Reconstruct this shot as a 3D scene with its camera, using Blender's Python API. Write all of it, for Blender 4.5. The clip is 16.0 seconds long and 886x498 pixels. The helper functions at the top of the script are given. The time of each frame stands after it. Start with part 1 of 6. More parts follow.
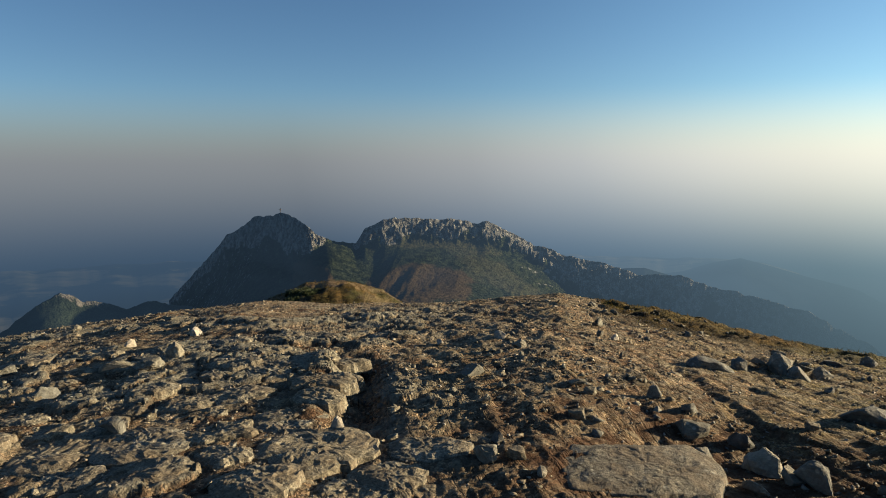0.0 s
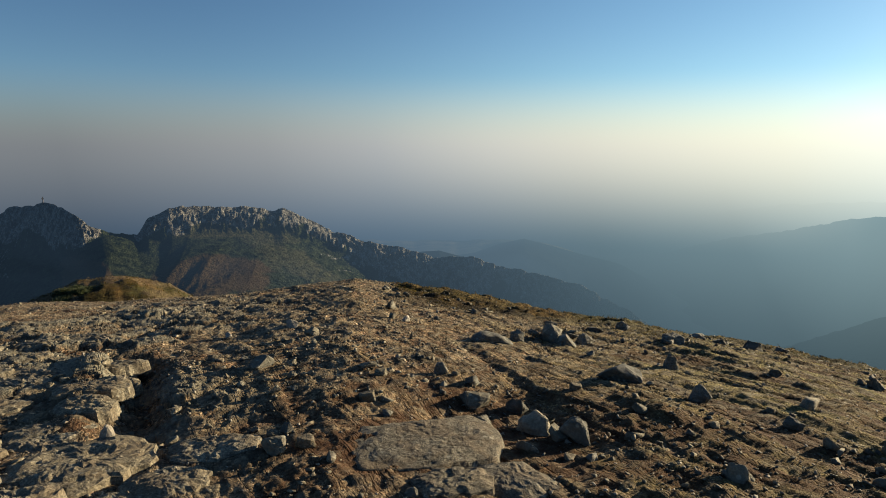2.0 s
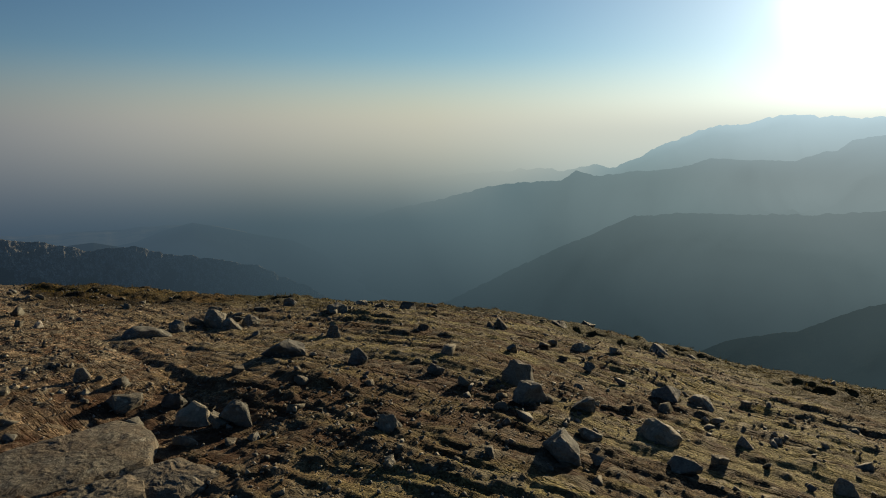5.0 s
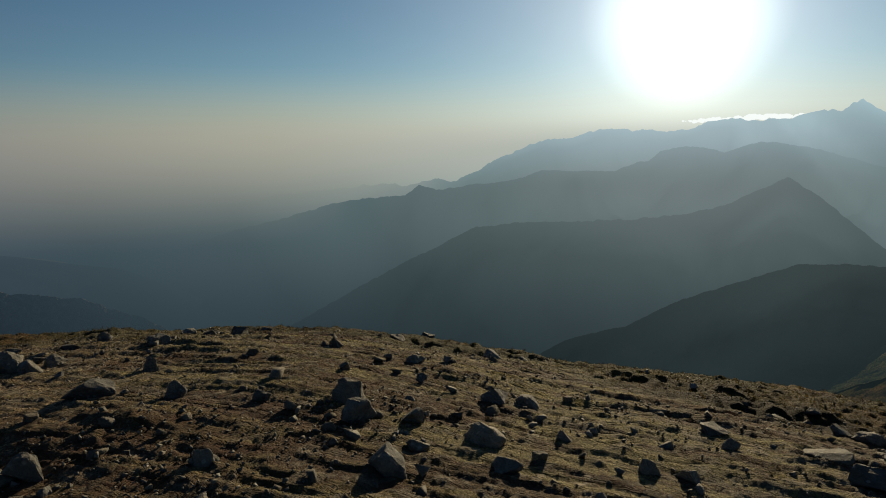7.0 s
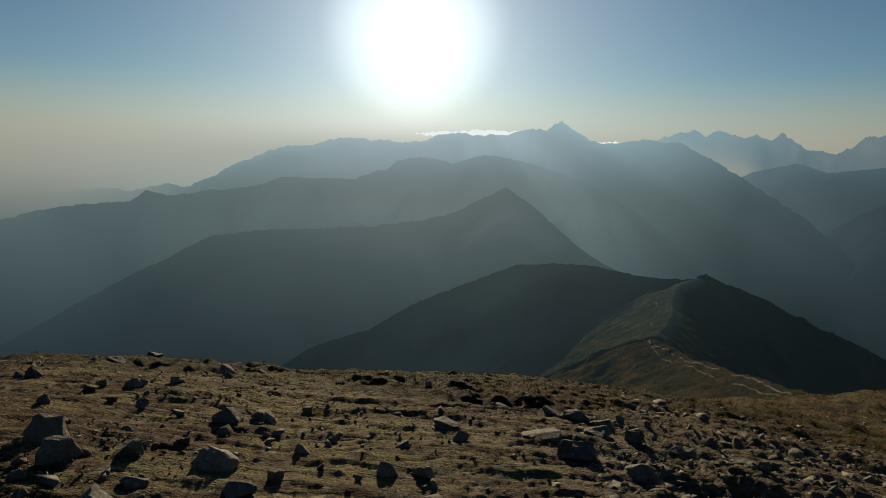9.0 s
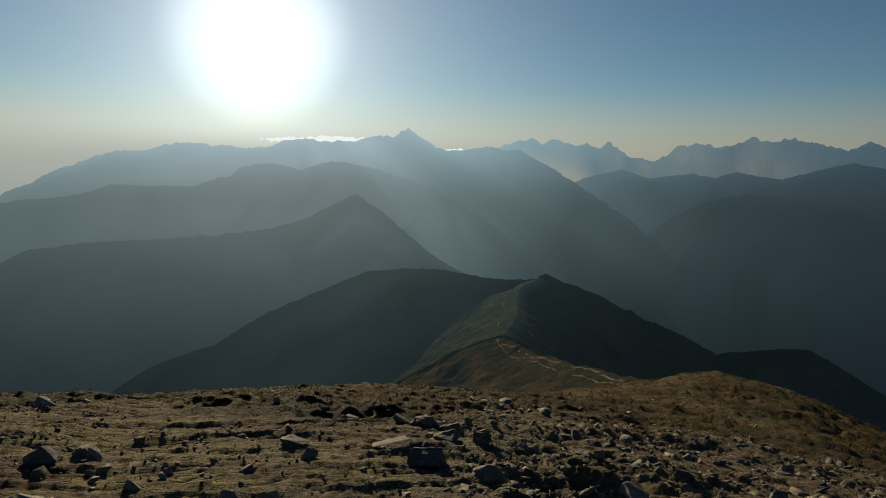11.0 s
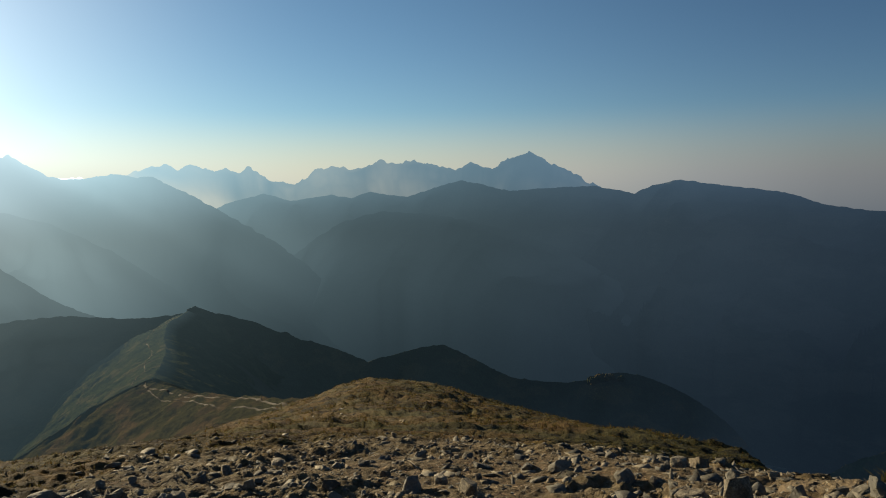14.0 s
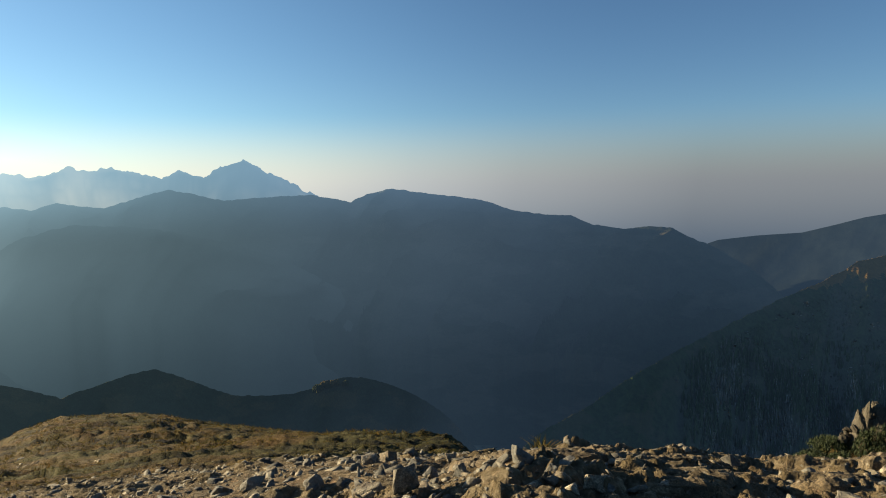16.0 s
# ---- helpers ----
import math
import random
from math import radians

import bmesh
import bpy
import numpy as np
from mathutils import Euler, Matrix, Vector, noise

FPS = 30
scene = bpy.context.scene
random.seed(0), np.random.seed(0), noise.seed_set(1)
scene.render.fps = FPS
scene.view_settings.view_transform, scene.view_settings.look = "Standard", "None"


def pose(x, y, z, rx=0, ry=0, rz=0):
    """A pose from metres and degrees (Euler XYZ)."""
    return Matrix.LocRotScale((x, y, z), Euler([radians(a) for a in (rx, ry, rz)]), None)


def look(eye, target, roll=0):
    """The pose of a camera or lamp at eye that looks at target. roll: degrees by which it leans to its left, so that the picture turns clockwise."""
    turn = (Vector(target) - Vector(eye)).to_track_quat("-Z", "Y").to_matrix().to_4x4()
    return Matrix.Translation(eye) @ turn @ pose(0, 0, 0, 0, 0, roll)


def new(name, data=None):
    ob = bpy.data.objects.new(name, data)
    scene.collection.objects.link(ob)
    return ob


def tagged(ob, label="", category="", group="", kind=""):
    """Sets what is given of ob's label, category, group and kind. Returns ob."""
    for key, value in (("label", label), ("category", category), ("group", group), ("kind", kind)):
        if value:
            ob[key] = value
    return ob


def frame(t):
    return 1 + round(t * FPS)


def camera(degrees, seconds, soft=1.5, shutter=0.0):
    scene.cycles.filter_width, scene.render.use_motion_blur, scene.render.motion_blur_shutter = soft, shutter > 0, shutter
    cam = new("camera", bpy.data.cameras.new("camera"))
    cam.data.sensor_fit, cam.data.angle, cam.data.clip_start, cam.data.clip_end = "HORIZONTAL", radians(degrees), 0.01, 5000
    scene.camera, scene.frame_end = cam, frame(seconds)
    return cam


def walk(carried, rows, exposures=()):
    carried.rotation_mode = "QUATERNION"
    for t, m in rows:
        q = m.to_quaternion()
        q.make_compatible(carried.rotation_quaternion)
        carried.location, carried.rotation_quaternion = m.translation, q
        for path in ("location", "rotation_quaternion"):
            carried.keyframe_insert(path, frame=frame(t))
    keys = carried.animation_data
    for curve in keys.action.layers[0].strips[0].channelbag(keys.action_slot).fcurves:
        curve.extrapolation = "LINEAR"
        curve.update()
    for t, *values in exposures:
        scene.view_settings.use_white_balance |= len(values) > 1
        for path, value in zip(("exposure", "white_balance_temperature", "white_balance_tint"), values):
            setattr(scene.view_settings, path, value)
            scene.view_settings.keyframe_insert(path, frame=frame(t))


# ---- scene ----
cam = camera(67.26, 16.0, soft=1.0)
# seconds, x, y, z, pitch (90 is level), roll, yaw
ROWS = [
    (0, 0.062, -0.060, 1.625, 82.99, 0.24, 0.45),
    (0.5, 0.073, -0.054, 1.619, 82.82, 0.01, -3.11),
    (1, 0.098, -0.055, 1.618, 82.86, -0.42, -7.74),
    (1.5, 0.122, -0.073, 1.624, 82.56, -0.37, -12.56),
    (2, 0.146, -0.073, 1.623, 81.81, -0.27, -16.78),
    (2.5, 0.166, -0.077, 1.621, 81.41, -0.12, -21.80),
    (3, 0.187, -0.097, 1.626, 81.28, 0.20, -26.63),
    (3.5, 0.207, -0.105, 1.620, 81.18, 0.21, -32.06),
    (4, 0.237, -0.116, 1.620, 81.04, 0.02, -36.02),
    (4.2, 0.248, -0.126, 1.620, 80.72, 0.03, -38.10),
    (6.3, 0.352, -0.240, 1.620, 80.76, 0.30, -53.65),
    (6.5, 0.368, -0.255, 1.620, 80.99, 0.39, -55.48),
    (7, 0.424, -0.290, 1.609, 81.24, 0.94, -57.94),
    (7.5, 0.454, -0.302, 1.611, 81.42, 0.22, -61.94),
    (8, 0.491, -0.289, 1.607, 82.02, -0.12, -70.74),
    (8.5, 0.534, -0.296, 1.593, 81.69, -0.57, -75.55),
    (9, 0.552, -0.306, 1.588, 81.86, -1.03, -79.73),
    (9.2, 0.557, -0.311, 1.590, 82.06, -1.05, -81.05),
    (11.3, 0.604, -0.360, 1.617, 82.66, -1.15, -95.15),
    (11.5, 0.607, -0.364, 1.618, 82.72, -1.13, -97.19),
    (12, 0.610, -0.365, 1.622, 83.18, -0.70, -105.02),
    (12.5, 0.603, -0.384, 1.623, 83.05, 0.01, -110.99),
    (13, 0.571, -0.412, 1.638, 84.00, -0.32, -113.28),
    (13.5, 0.521, -0.451, 1.639, 83.79, 0.49, -116.69),
    (14, 0.477, -0.496, 1.639, 84.73, 0.97, -122.54),
    (14.5, 0.421, -0.566, 1.632, 85.27, 0.92, -129.55),
    (15, 0.370, -0.621, 1.629, 85.71, 1.00, -135.14),
    (15.5, 0.314, -0.694, 1.627, 85.95, 1.41, -141.27),
    (16, 0.273, -0.771, 1.619, 85.04, 1.26, -146.41),
]
EXPOSURES = [(0, 1.46), (2, 1.26), (4, 0.75), (6.5, 0.07), (9, -0.2), (11.5, -0.1), (12, 0.04), (12.5, 0.2), (13.25, 0.46), (14, 0.72), (14.5, 1.0), (15.5, 1.22), (16, 1.52)]
walk(cam, [(t, pose(x, y, z, rx, ry, rz)) for t, x, y, z, rx, ry, rz in ROWS], EXPOSURES)

# ---- sky and sun ----
SKY = 0.5                             # strength of the sky and of the haze emission on far slopes
SUN_AZ, SUN_EL = 77.3, 10.0          # bearing clockwise from +y, height, degrees
sun_dir = Vector((math.sin(radians(SUN_AZ)) * math.cos(radians(SUN_EL)),
                  math.cos(radians(SUN_AZ)) * math.cos(radians(SUN_EL)), math.sin(radians(SUN_EL))))


class Nodes:
    """Short hand for building a node tree."""

    def __init__(self, tree):
        self.tree = tree
        tree.nodes.clear()

    def add(self, kind):
        return self.tree.nodes.new(kind)

    def attribute(self, name):
        n = self.add("ShaderNodeAttribute")
        n.attribute_name = name
        return n.outputs["Fac"]

    def put(self, sock, value):
        if isinstance(value, bpy.types.NodeSocket):
            self.tree.links.new(value, sock)
        elif value is not None:
            sock.default_value = value

    def math(self, op, a, b=None, c=None, clamp=False):
        n = self.add("ShaderNodeMath")
        n.operation, n.use_clamp = op, clamp
        for s, v in zip(n.inputs, (a, b, c)):
            self.put(s, v)
        return n.outputs[0]

    def vmath(self, op, a, b=None):
        n = self.add("ShaderNodeVectorMath")
        n.operation = op
        self.put(n.inputs[0], a)
        self.put(n.inputs[1], b)
        return n.outputs["Value"] if op in ("DOT_PRODUCT", "LENGTH") else n.outputs[0]

    def mix(self, fac, a, b, blend="MIX"):
        n = self.add("ShaderNodeMix")
        n.data_type, n.blend_type = "RGBA", blend
        self.put(n.inputs[0], fac)
        self.put(n.inputs[6], a if isinstance(a, bpy.types.NodeSocket) else (*a, 1))
        self.put(n.inputs[7], b if isinstance(b, bpy.types.NodeSocket) else (*b, 1))
        return n.outputs[2]

    def ramp(self, fac, stops, mode="LINEAR"):
        n = self.add("ShaderNodeValToRGB")
        n.color_ramp.interpolation = mode
        e = n.color_ramp.elements
        while len(e) < len(stops):
            e.new(0.5)
        for el, (p, c) in zip(e, stops):
            el.position = p
            el.color = (*c, 1) if isinstance(c, tuple) else (c, c, c, 1)
        self.put(n.inputs[0], fac)
        return n.outputs[0]

    def span(self, value, a, b, lo=0.0, hi=1.0, smooth=True):
        n = self.add("ShaderNodeMapRange")
        n.interpolation_type = "SMOOTHSTEP" if smooth else "LINEAR"
        for s, v in zip(n.inputs, (value, a, b, lo, hi)):
            self.put(s, v)
        return n.outputs[0]

    def noise(self, vec, scale, detail=4.0, rough=0.55, dist=0.0):
        n = self.add("ShaderNodeTexNoise")
        self.put(n.inputs["Vector"], vec)
        for k, v in (("Scale", scale), ("Detail", detail), ("Roughness", rough), ("Distortion", dist)):
            n.inputs[k].default_value = v
        return n.outputs["Fac"]

    def voronoi(self, vec, scale, feature="F1", out="Distance", rand=1.0):
        n = self.add("ShaderNodeTexVoronoi")
        n.feature = feature
        self.put(n.inputs["Vector"], vec)
        n.inputs["Scale"].default_value = scale
        n.inputs["Randomness"].default_value = rand
        return n.outputs[out]

    def bump(self, height, dist, strength=1.0, normal=None):
        n = self.add("ShaderNodeBump")
        n.inputs["Strength"].default_value = strength
        n.inputs["Distance"].default_value = dist
        self.put(n.inputs["Height"], height)
        self.put(n.inputs["Normal"], normal)
        return n.outputs[0]

    def scaled(self, vec, s):
        n = self.add("ShaderNodeVectorMath")
        n.operation = "MULTIPLY"
        self.put(n.inputs[0], vec)
        n.inputs[1].default_value = s
        return n.outputs[0]


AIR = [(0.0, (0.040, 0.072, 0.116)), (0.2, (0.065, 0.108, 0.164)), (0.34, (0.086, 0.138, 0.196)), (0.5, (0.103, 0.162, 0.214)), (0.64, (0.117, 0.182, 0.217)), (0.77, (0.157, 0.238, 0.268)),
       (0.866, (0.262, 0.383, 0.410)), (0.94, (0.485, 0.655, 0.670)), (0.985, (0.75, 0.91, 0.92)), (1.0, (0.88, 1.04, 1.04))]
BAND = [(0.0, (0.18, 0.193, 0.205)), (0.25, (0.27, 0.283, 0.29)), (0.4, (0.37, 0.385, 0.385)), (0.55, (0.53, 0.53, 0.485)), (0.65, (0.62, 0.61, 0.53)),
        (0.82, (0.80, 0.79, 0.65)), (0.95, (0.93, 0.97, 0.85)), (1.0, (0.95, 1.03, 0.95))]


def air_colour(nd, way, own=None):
    """Colour of the lit haze painted into the sky and far slopes, by direction: warm grey at the level of the eye, blue
    grey below, darkened for valley shade, paler towards the sun.
    own: how much of a slope the painted haze covers; thin haze is bluer than the far haze."""
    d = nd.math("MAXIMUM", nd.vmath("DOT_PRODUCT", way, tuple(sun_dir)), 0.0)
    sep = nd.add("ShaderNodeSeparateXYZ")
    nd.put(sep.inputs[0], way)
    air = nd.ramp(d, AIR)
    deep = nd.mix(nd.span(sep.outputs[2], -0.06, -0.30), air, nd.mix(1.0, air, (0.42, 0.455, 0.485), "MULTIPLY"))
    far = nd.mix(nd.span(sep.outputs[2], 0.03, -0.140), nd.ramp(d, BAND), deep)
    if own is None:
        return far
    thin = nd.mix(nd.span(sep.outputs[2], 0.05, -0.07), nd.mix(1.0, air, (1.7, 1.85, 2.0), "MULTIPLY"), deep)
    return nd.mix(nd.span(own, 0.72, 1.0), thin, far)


world = bpy.data.worlds.new("world")
scene.world = world
world.use_nodes = True
nd = Nodes(world.node_tree)
way = nd.add("ShaderNodeTexCoord").outputs["Generated"]
sky = nd.add("ShaderNodeTexSky")
sky.sky_type, sky.sun_disc, sky.altitude = "NISHITA", False, 2000
sky.sun_elevation, sky.sun_rotation = radians(SUN_EL), radians(SUN_AZ)
sky.air_density, sky.dust_density, sky.ozone_density = 1.0, 0.25, 2.5
sep = nd.add("ShaderNodeSeparateXYZ")
nd.put(sep.inputs[0], way)
up = sep.outputs[2]
to_sun = nd.math("MAXIMUM", nd.vmath("DOT_PRODUCT", way, tuple(sun_dir)), 0.0)
blue = nd.mix(1.0, sky.outputs[0], nd.mix(nd.span(to_sun, 0.12, 1.0), (0.074, 0.084, 0.090), (0.120, 0.128, 0.120)), "MULTIPLY")
hazy = air_colour(nd, way)
base = nd.mix(nd.span(up, 0.12, 0.0), blue, hazy)
glow = nd.math("ADD", nd.math("MULTIPLY", nd.math("POWER", to_sun, 130.0), 0.8),
               nd.math("MULTIPLY", nd.math("POWER", to_sun, 20.0), 0.58))
core = nd.span(to_sun, math.cos(radians(8.2)), math.cos(radians(1.0)), 0.0, 0.75)
glow = nd.math("MULTIPLY", nd.math("ADD", glow, core), nd.span(up, -0.01, 0.05))
shine = nd.add("ShaderNodeVectorMath")
shine.operation = "SCALE"
shine.inputs[0].default_value = (0.97, 1.0, 0.95)
nd.put(shine.inputs["Scale"], glow)
total = nd.vmath("ADD", base, shine.outputs[0])
back = nd.add("ShaderNodeBackground")
nd.put(back.inputs[0], total)
back.inputs[1].default_value = SKY
nd.put(nd.add("ShaderNodeOutputWorld").inputs[0], back.outputs[0])

sun = new("sun", bpy.data.lights.new("sun", "SUN"))
sun.data.energy, sun.data.angle, sun.data.color = 5.0, radians(0.6), (1.0, 0.80, 0.50)
sun.matrix_world = look((0, 0, 50), Vector((0, 0, 50)) - sun_dir)


# ---- materials ----
def material(name):
    m = bpy.data.materials.new(name)
    m.use_nodes = True
    return m, Nodes(m.node_tree)


def finish(nd, colour, rough, normal=None, spec=0.3):
    b = nd.add("ShaderNodeBsdfPrincipled")
    nd.put(b.inputs["Base Color"], colour)
    nd.put(b.inputs["Roughness"], rough)
    b.inputs["Specular IOR Level"].default_value = spec
    nd.put(b.inputs["Normal"], normal)
    nd.put(nd.add("ShaderNodeOutputMaterial").inputs[0], b.outputs[0])
    return b


def soil_material():
    m, nd = material("stony_soil")
    geo = nd.add("ShaderNodeNewGeometry").outputs["Position"]
    turf = nd.attribute("turf")
    big = nd.noise(geo, 0.55, 5, 0.6)
    mid = nd.noise(geo, 3.1, 6, 0.65, 0.4)
    fine = nd.noise(geo, 34.0, 4, 0.7)
    earth = nd.ramp(mid, [(0.30, (0.062, 0.036, 0.021)), (0.45, (0.132, 0.086, 0.053)), (0.56, (0.212, 0.157, 0.099)), (0.72, (0.32, 0.258, 0.172))])
    pale = nd.ramp(fine, [(0.3, (0.075, 0.058, 0.034)), (0.7, (0.225, 0.19, 0.122))])
    crust = nd.attribute("crust")
    soil = nd.mix(nd.math("MULTIPLY", nd.span(big, 0.36, 0.64), nd.span(crust, 0.15, 0.75)), earth, pale)
    soil = nd.mix(nd.span(crust, 0.2, 0.9, 0.0, 0.8), soil, nd.mix(fine, (0.085, 0.066, 0.024), (0.28, 0.228, 0.095)))
    grit = nd.voronoi(geo, 75.0, out="Color")
    soil = nd.mix(1.0, soil, nd.ramp(nd.vmath("DOT_PRODUCT", grit, (0.4, 0.3, 0.3)), [(0.15, 0.32), (0.5, 0.95), (0.85, 2.5)]), "MULTIPLY")
    clod = nd.voronoi(geo, 27.0, out="Color")
    soil = nd.mix(1.0, soil, nd.ramp(nd.vmath("DOT_PRODUCT", clod, (0.3, 0.4, 0.3)), [(0.18, 0.42), (0.5, 1.0), (0.82, 1.9)]), "MULTIPLY")
    flow = nd.add("ShaderNodeCombineXYZ")
    nd.put(flow.inputs[0], nd.math("MULTIPLY", nd.vmath("DOT_PRODUCT", geo, (0.976, 0.22, 0)), 6.5))
    nd.put(flow.inputs[1], nd.math("MULTIPLY", nd.vmath("DOT_PRODUCT", geo, (-0.22, 0.976, 0)), 0.9))
    streak = nd.noise(flow.outputs[0], 0.42, 6, 0.66, 0.5)
    dark = nd.mix(fine, (0.032, 0.020, 0.012), (0.086, 0.054, 0.032))
    yellow = nd.mix(fine, (0.097, 0.083, 0.032), (0.255, 0.224, 0.098))
    ledges = nd.mix(nd.span(nd.math("ADD", streak, nd.math("MULTIPLY", nd.math("SUBTRACT", mid, 0.5), 0.35)), 0.44, 0.55), dark, yellow)
    ledges = nd.mix(1.0, ledges, nd.ramp(nd.vmath("DOT_PRODUCT", grit, (0.4, 0.3, 0.3)), [(0.15, 0.5), (0.5, 0.95), (0.85, 1.7)]), "MULTIPLY")
    soil = nd.mix(nd.math("MULTIPLY", nd.attribute("east"), 0.85), soil, ledges)
    damp = nd.noise(geo, 0.8, 5, 0.6, 0.6)
    soil = nd.mix(nd.span(damp, 0.54, 0.64, 0.0, 0.75), soil, nd.mix(fine, (0.040, 0.019, 0.011), (0.105, 0.055, 0.031)))
    # darker red-brown soil, strongest round the large slab
    red_soil = nd.math("MULTIPLY", nd.math("MINIMUM", nd.attribute("red_soil"), 1.0), nd.span(mid, 0.66, 0.40, 0.35, 0.95))
    soil = nd.mix(red_soil, soil, nd.mix(fine, (0.036, 0.017, 0.009), (0.105, 0.052, 0.027)))
    lichen = nd.noise(geo, 1.3, 6, 0.7)
    soil = nd.mix(nd.span(lichen, 0.60, 0.72, 0.0, 0.45), soil, (0.15, 0.135, 0.055))
    rock_n = nd.noise(geo, 11.0, 6, 0.7, 0.5)
    rock = nd.ramp(rock_n, [(0.28, (0.070, 0.066, 0.053)), (0.5, (0.160, 0.150, 0.118)), (0.72, (0.29, 0.27, 0.21))])
    rock = nd.mix(1.0, rock, nd.ramp(fine, [(0.3, 0.6), (0.7, 1.4)]), "MULTIPLY")
    slab = nd.attribute("slab")
    tone = nd.attribute("tone")
    small = nd.mix(nd.span(rock_n, 0.3, 0.7), (0.085, 0.072, 0.052), (0.235, 0.205, 0.150))
    small = nd.mix(1.0, small, nd.ramp(tone, [(0.0, 0.45), (0.55, 0.95), (0.85, 1.3), (1.0, 1.75)]), "MULTIPLY")
    soil = nd.mix(nd.math("MULTIPLY", nd.attribute("stone"), nd.span(red_soil, 0.0, 1.0, 0.75, 0.2)), soil, small)
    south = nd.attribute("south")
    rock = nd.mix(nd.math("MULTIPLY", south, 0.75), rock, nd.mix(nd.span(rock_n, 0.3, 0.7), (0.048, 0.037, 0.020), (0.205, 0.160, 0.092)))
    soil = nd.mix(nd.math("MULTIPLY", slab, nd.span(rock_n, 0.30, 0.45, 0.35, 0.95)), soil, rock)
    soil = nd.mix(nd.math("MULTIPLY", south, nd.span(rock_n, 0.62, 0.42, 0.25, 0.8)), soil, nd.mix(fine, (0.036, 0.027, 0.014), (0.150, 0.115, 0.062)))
    # dry autumn turf: olive, straw and rust in patches
    patch = nd.noise(geo, 0.085, 7, 0.65)
    tuft = nd.noise(nd.scaled(geo, (1, 1, 2.5)), 5.5, 6, 0.7)
    straw = nd.ramp(patch, [(0.30, (0.040, 0.042, 0.013)), (0.45, (0.078, 0.070, 0.022)), (0.53, (0.122, 0.074, 0.023)), (0.61, (0.090, 0.075, 0.026)), (0.76, (0.13, 0.112, 0.052))])
    straw = nd.mix(0.55, straw, nd.mix(1.0, straw, nd.ramp(tuft, [(0.25, 0.12), (0.75, 0.9)]), "OVERLAY"))
    dark_p = nd.noise(nd.scaled(geo, (0.28, 0.28, 2.4)), 0.9, 6, 0.7)
    straw = nd.mix(1.0, straw, nd.ramp(dark_p, [(0.40, 0.14), (0.50, 0.72), (0.68, 1.25)]), "MULTIPLY")
    straw = nd.mix(1.0, straw, nd.ramp(nd.noise(geo, 14.0, 5, 0.75), [(0.34, 0.25), (0.52, 0.95), (0.7, 1.5)]), "MULTIPLY")
    colour = nd.mix(turf, soil, straw)
    crumb = nd.math("ABSOLUTE", nd.math("SUBTRACT", nd.noise(geo, 15.0, 6, 0.68, 0.8), 0.5))
    h = nd.math("ADD", nd.math("MULTIPLY", mid, 0.35), nd.math("MULTIPLY", fine, 0.30))
    h = nd.math("SUBTRACT", h, nd.math("MULTIPLY", crumb, 1.1))
    h = nd.math("ADD", h, nd.math("MULTIPLY", nd.voronoi(geo, 24.0), -0.25))
    h = nd.math("ADD", h, nd.math("MULTIPLY", nd.voronoi(geo, 75.0), -0.16))
    # thin grooves washed along the crusted ledges
    groove = nd.noise(flow.outputs[0], 1.0, 5, 0.62, 0.5)
    groove = nd.span(nd.math("ABSOLUTE", nd.math("SUBTRACT", nd.math("FRACT", nd.math("MULTIPLY", groove, 5.0)), 0.5)), 0.0, 0.22)
    h = nd.math("ADD", h, nd.math("MULTIPLY", nd.math("MULTIPLY", groove, nd.span(crust, 0.0, 0.3)), 0.55))
    blades = nd.noise(nd.scaled(geo, (1, 1, 0.6)), 26.0, 5, 0.75)
    h = nd.math("ADD", h, nd.math("MULTIPLY", nd.math("MULTIPLY", nd.math("ADD", tuft, nd.math("MULTIPLY", blades, 0.9)), turf), 1.5))
    finish(nd, colour, 0.95, nd.bump(nd.math("MULTIPLY", h, nd.span(slab, 0.0, 1.0, 1.0, 0.6)), 0.055), 0.12)
    return m


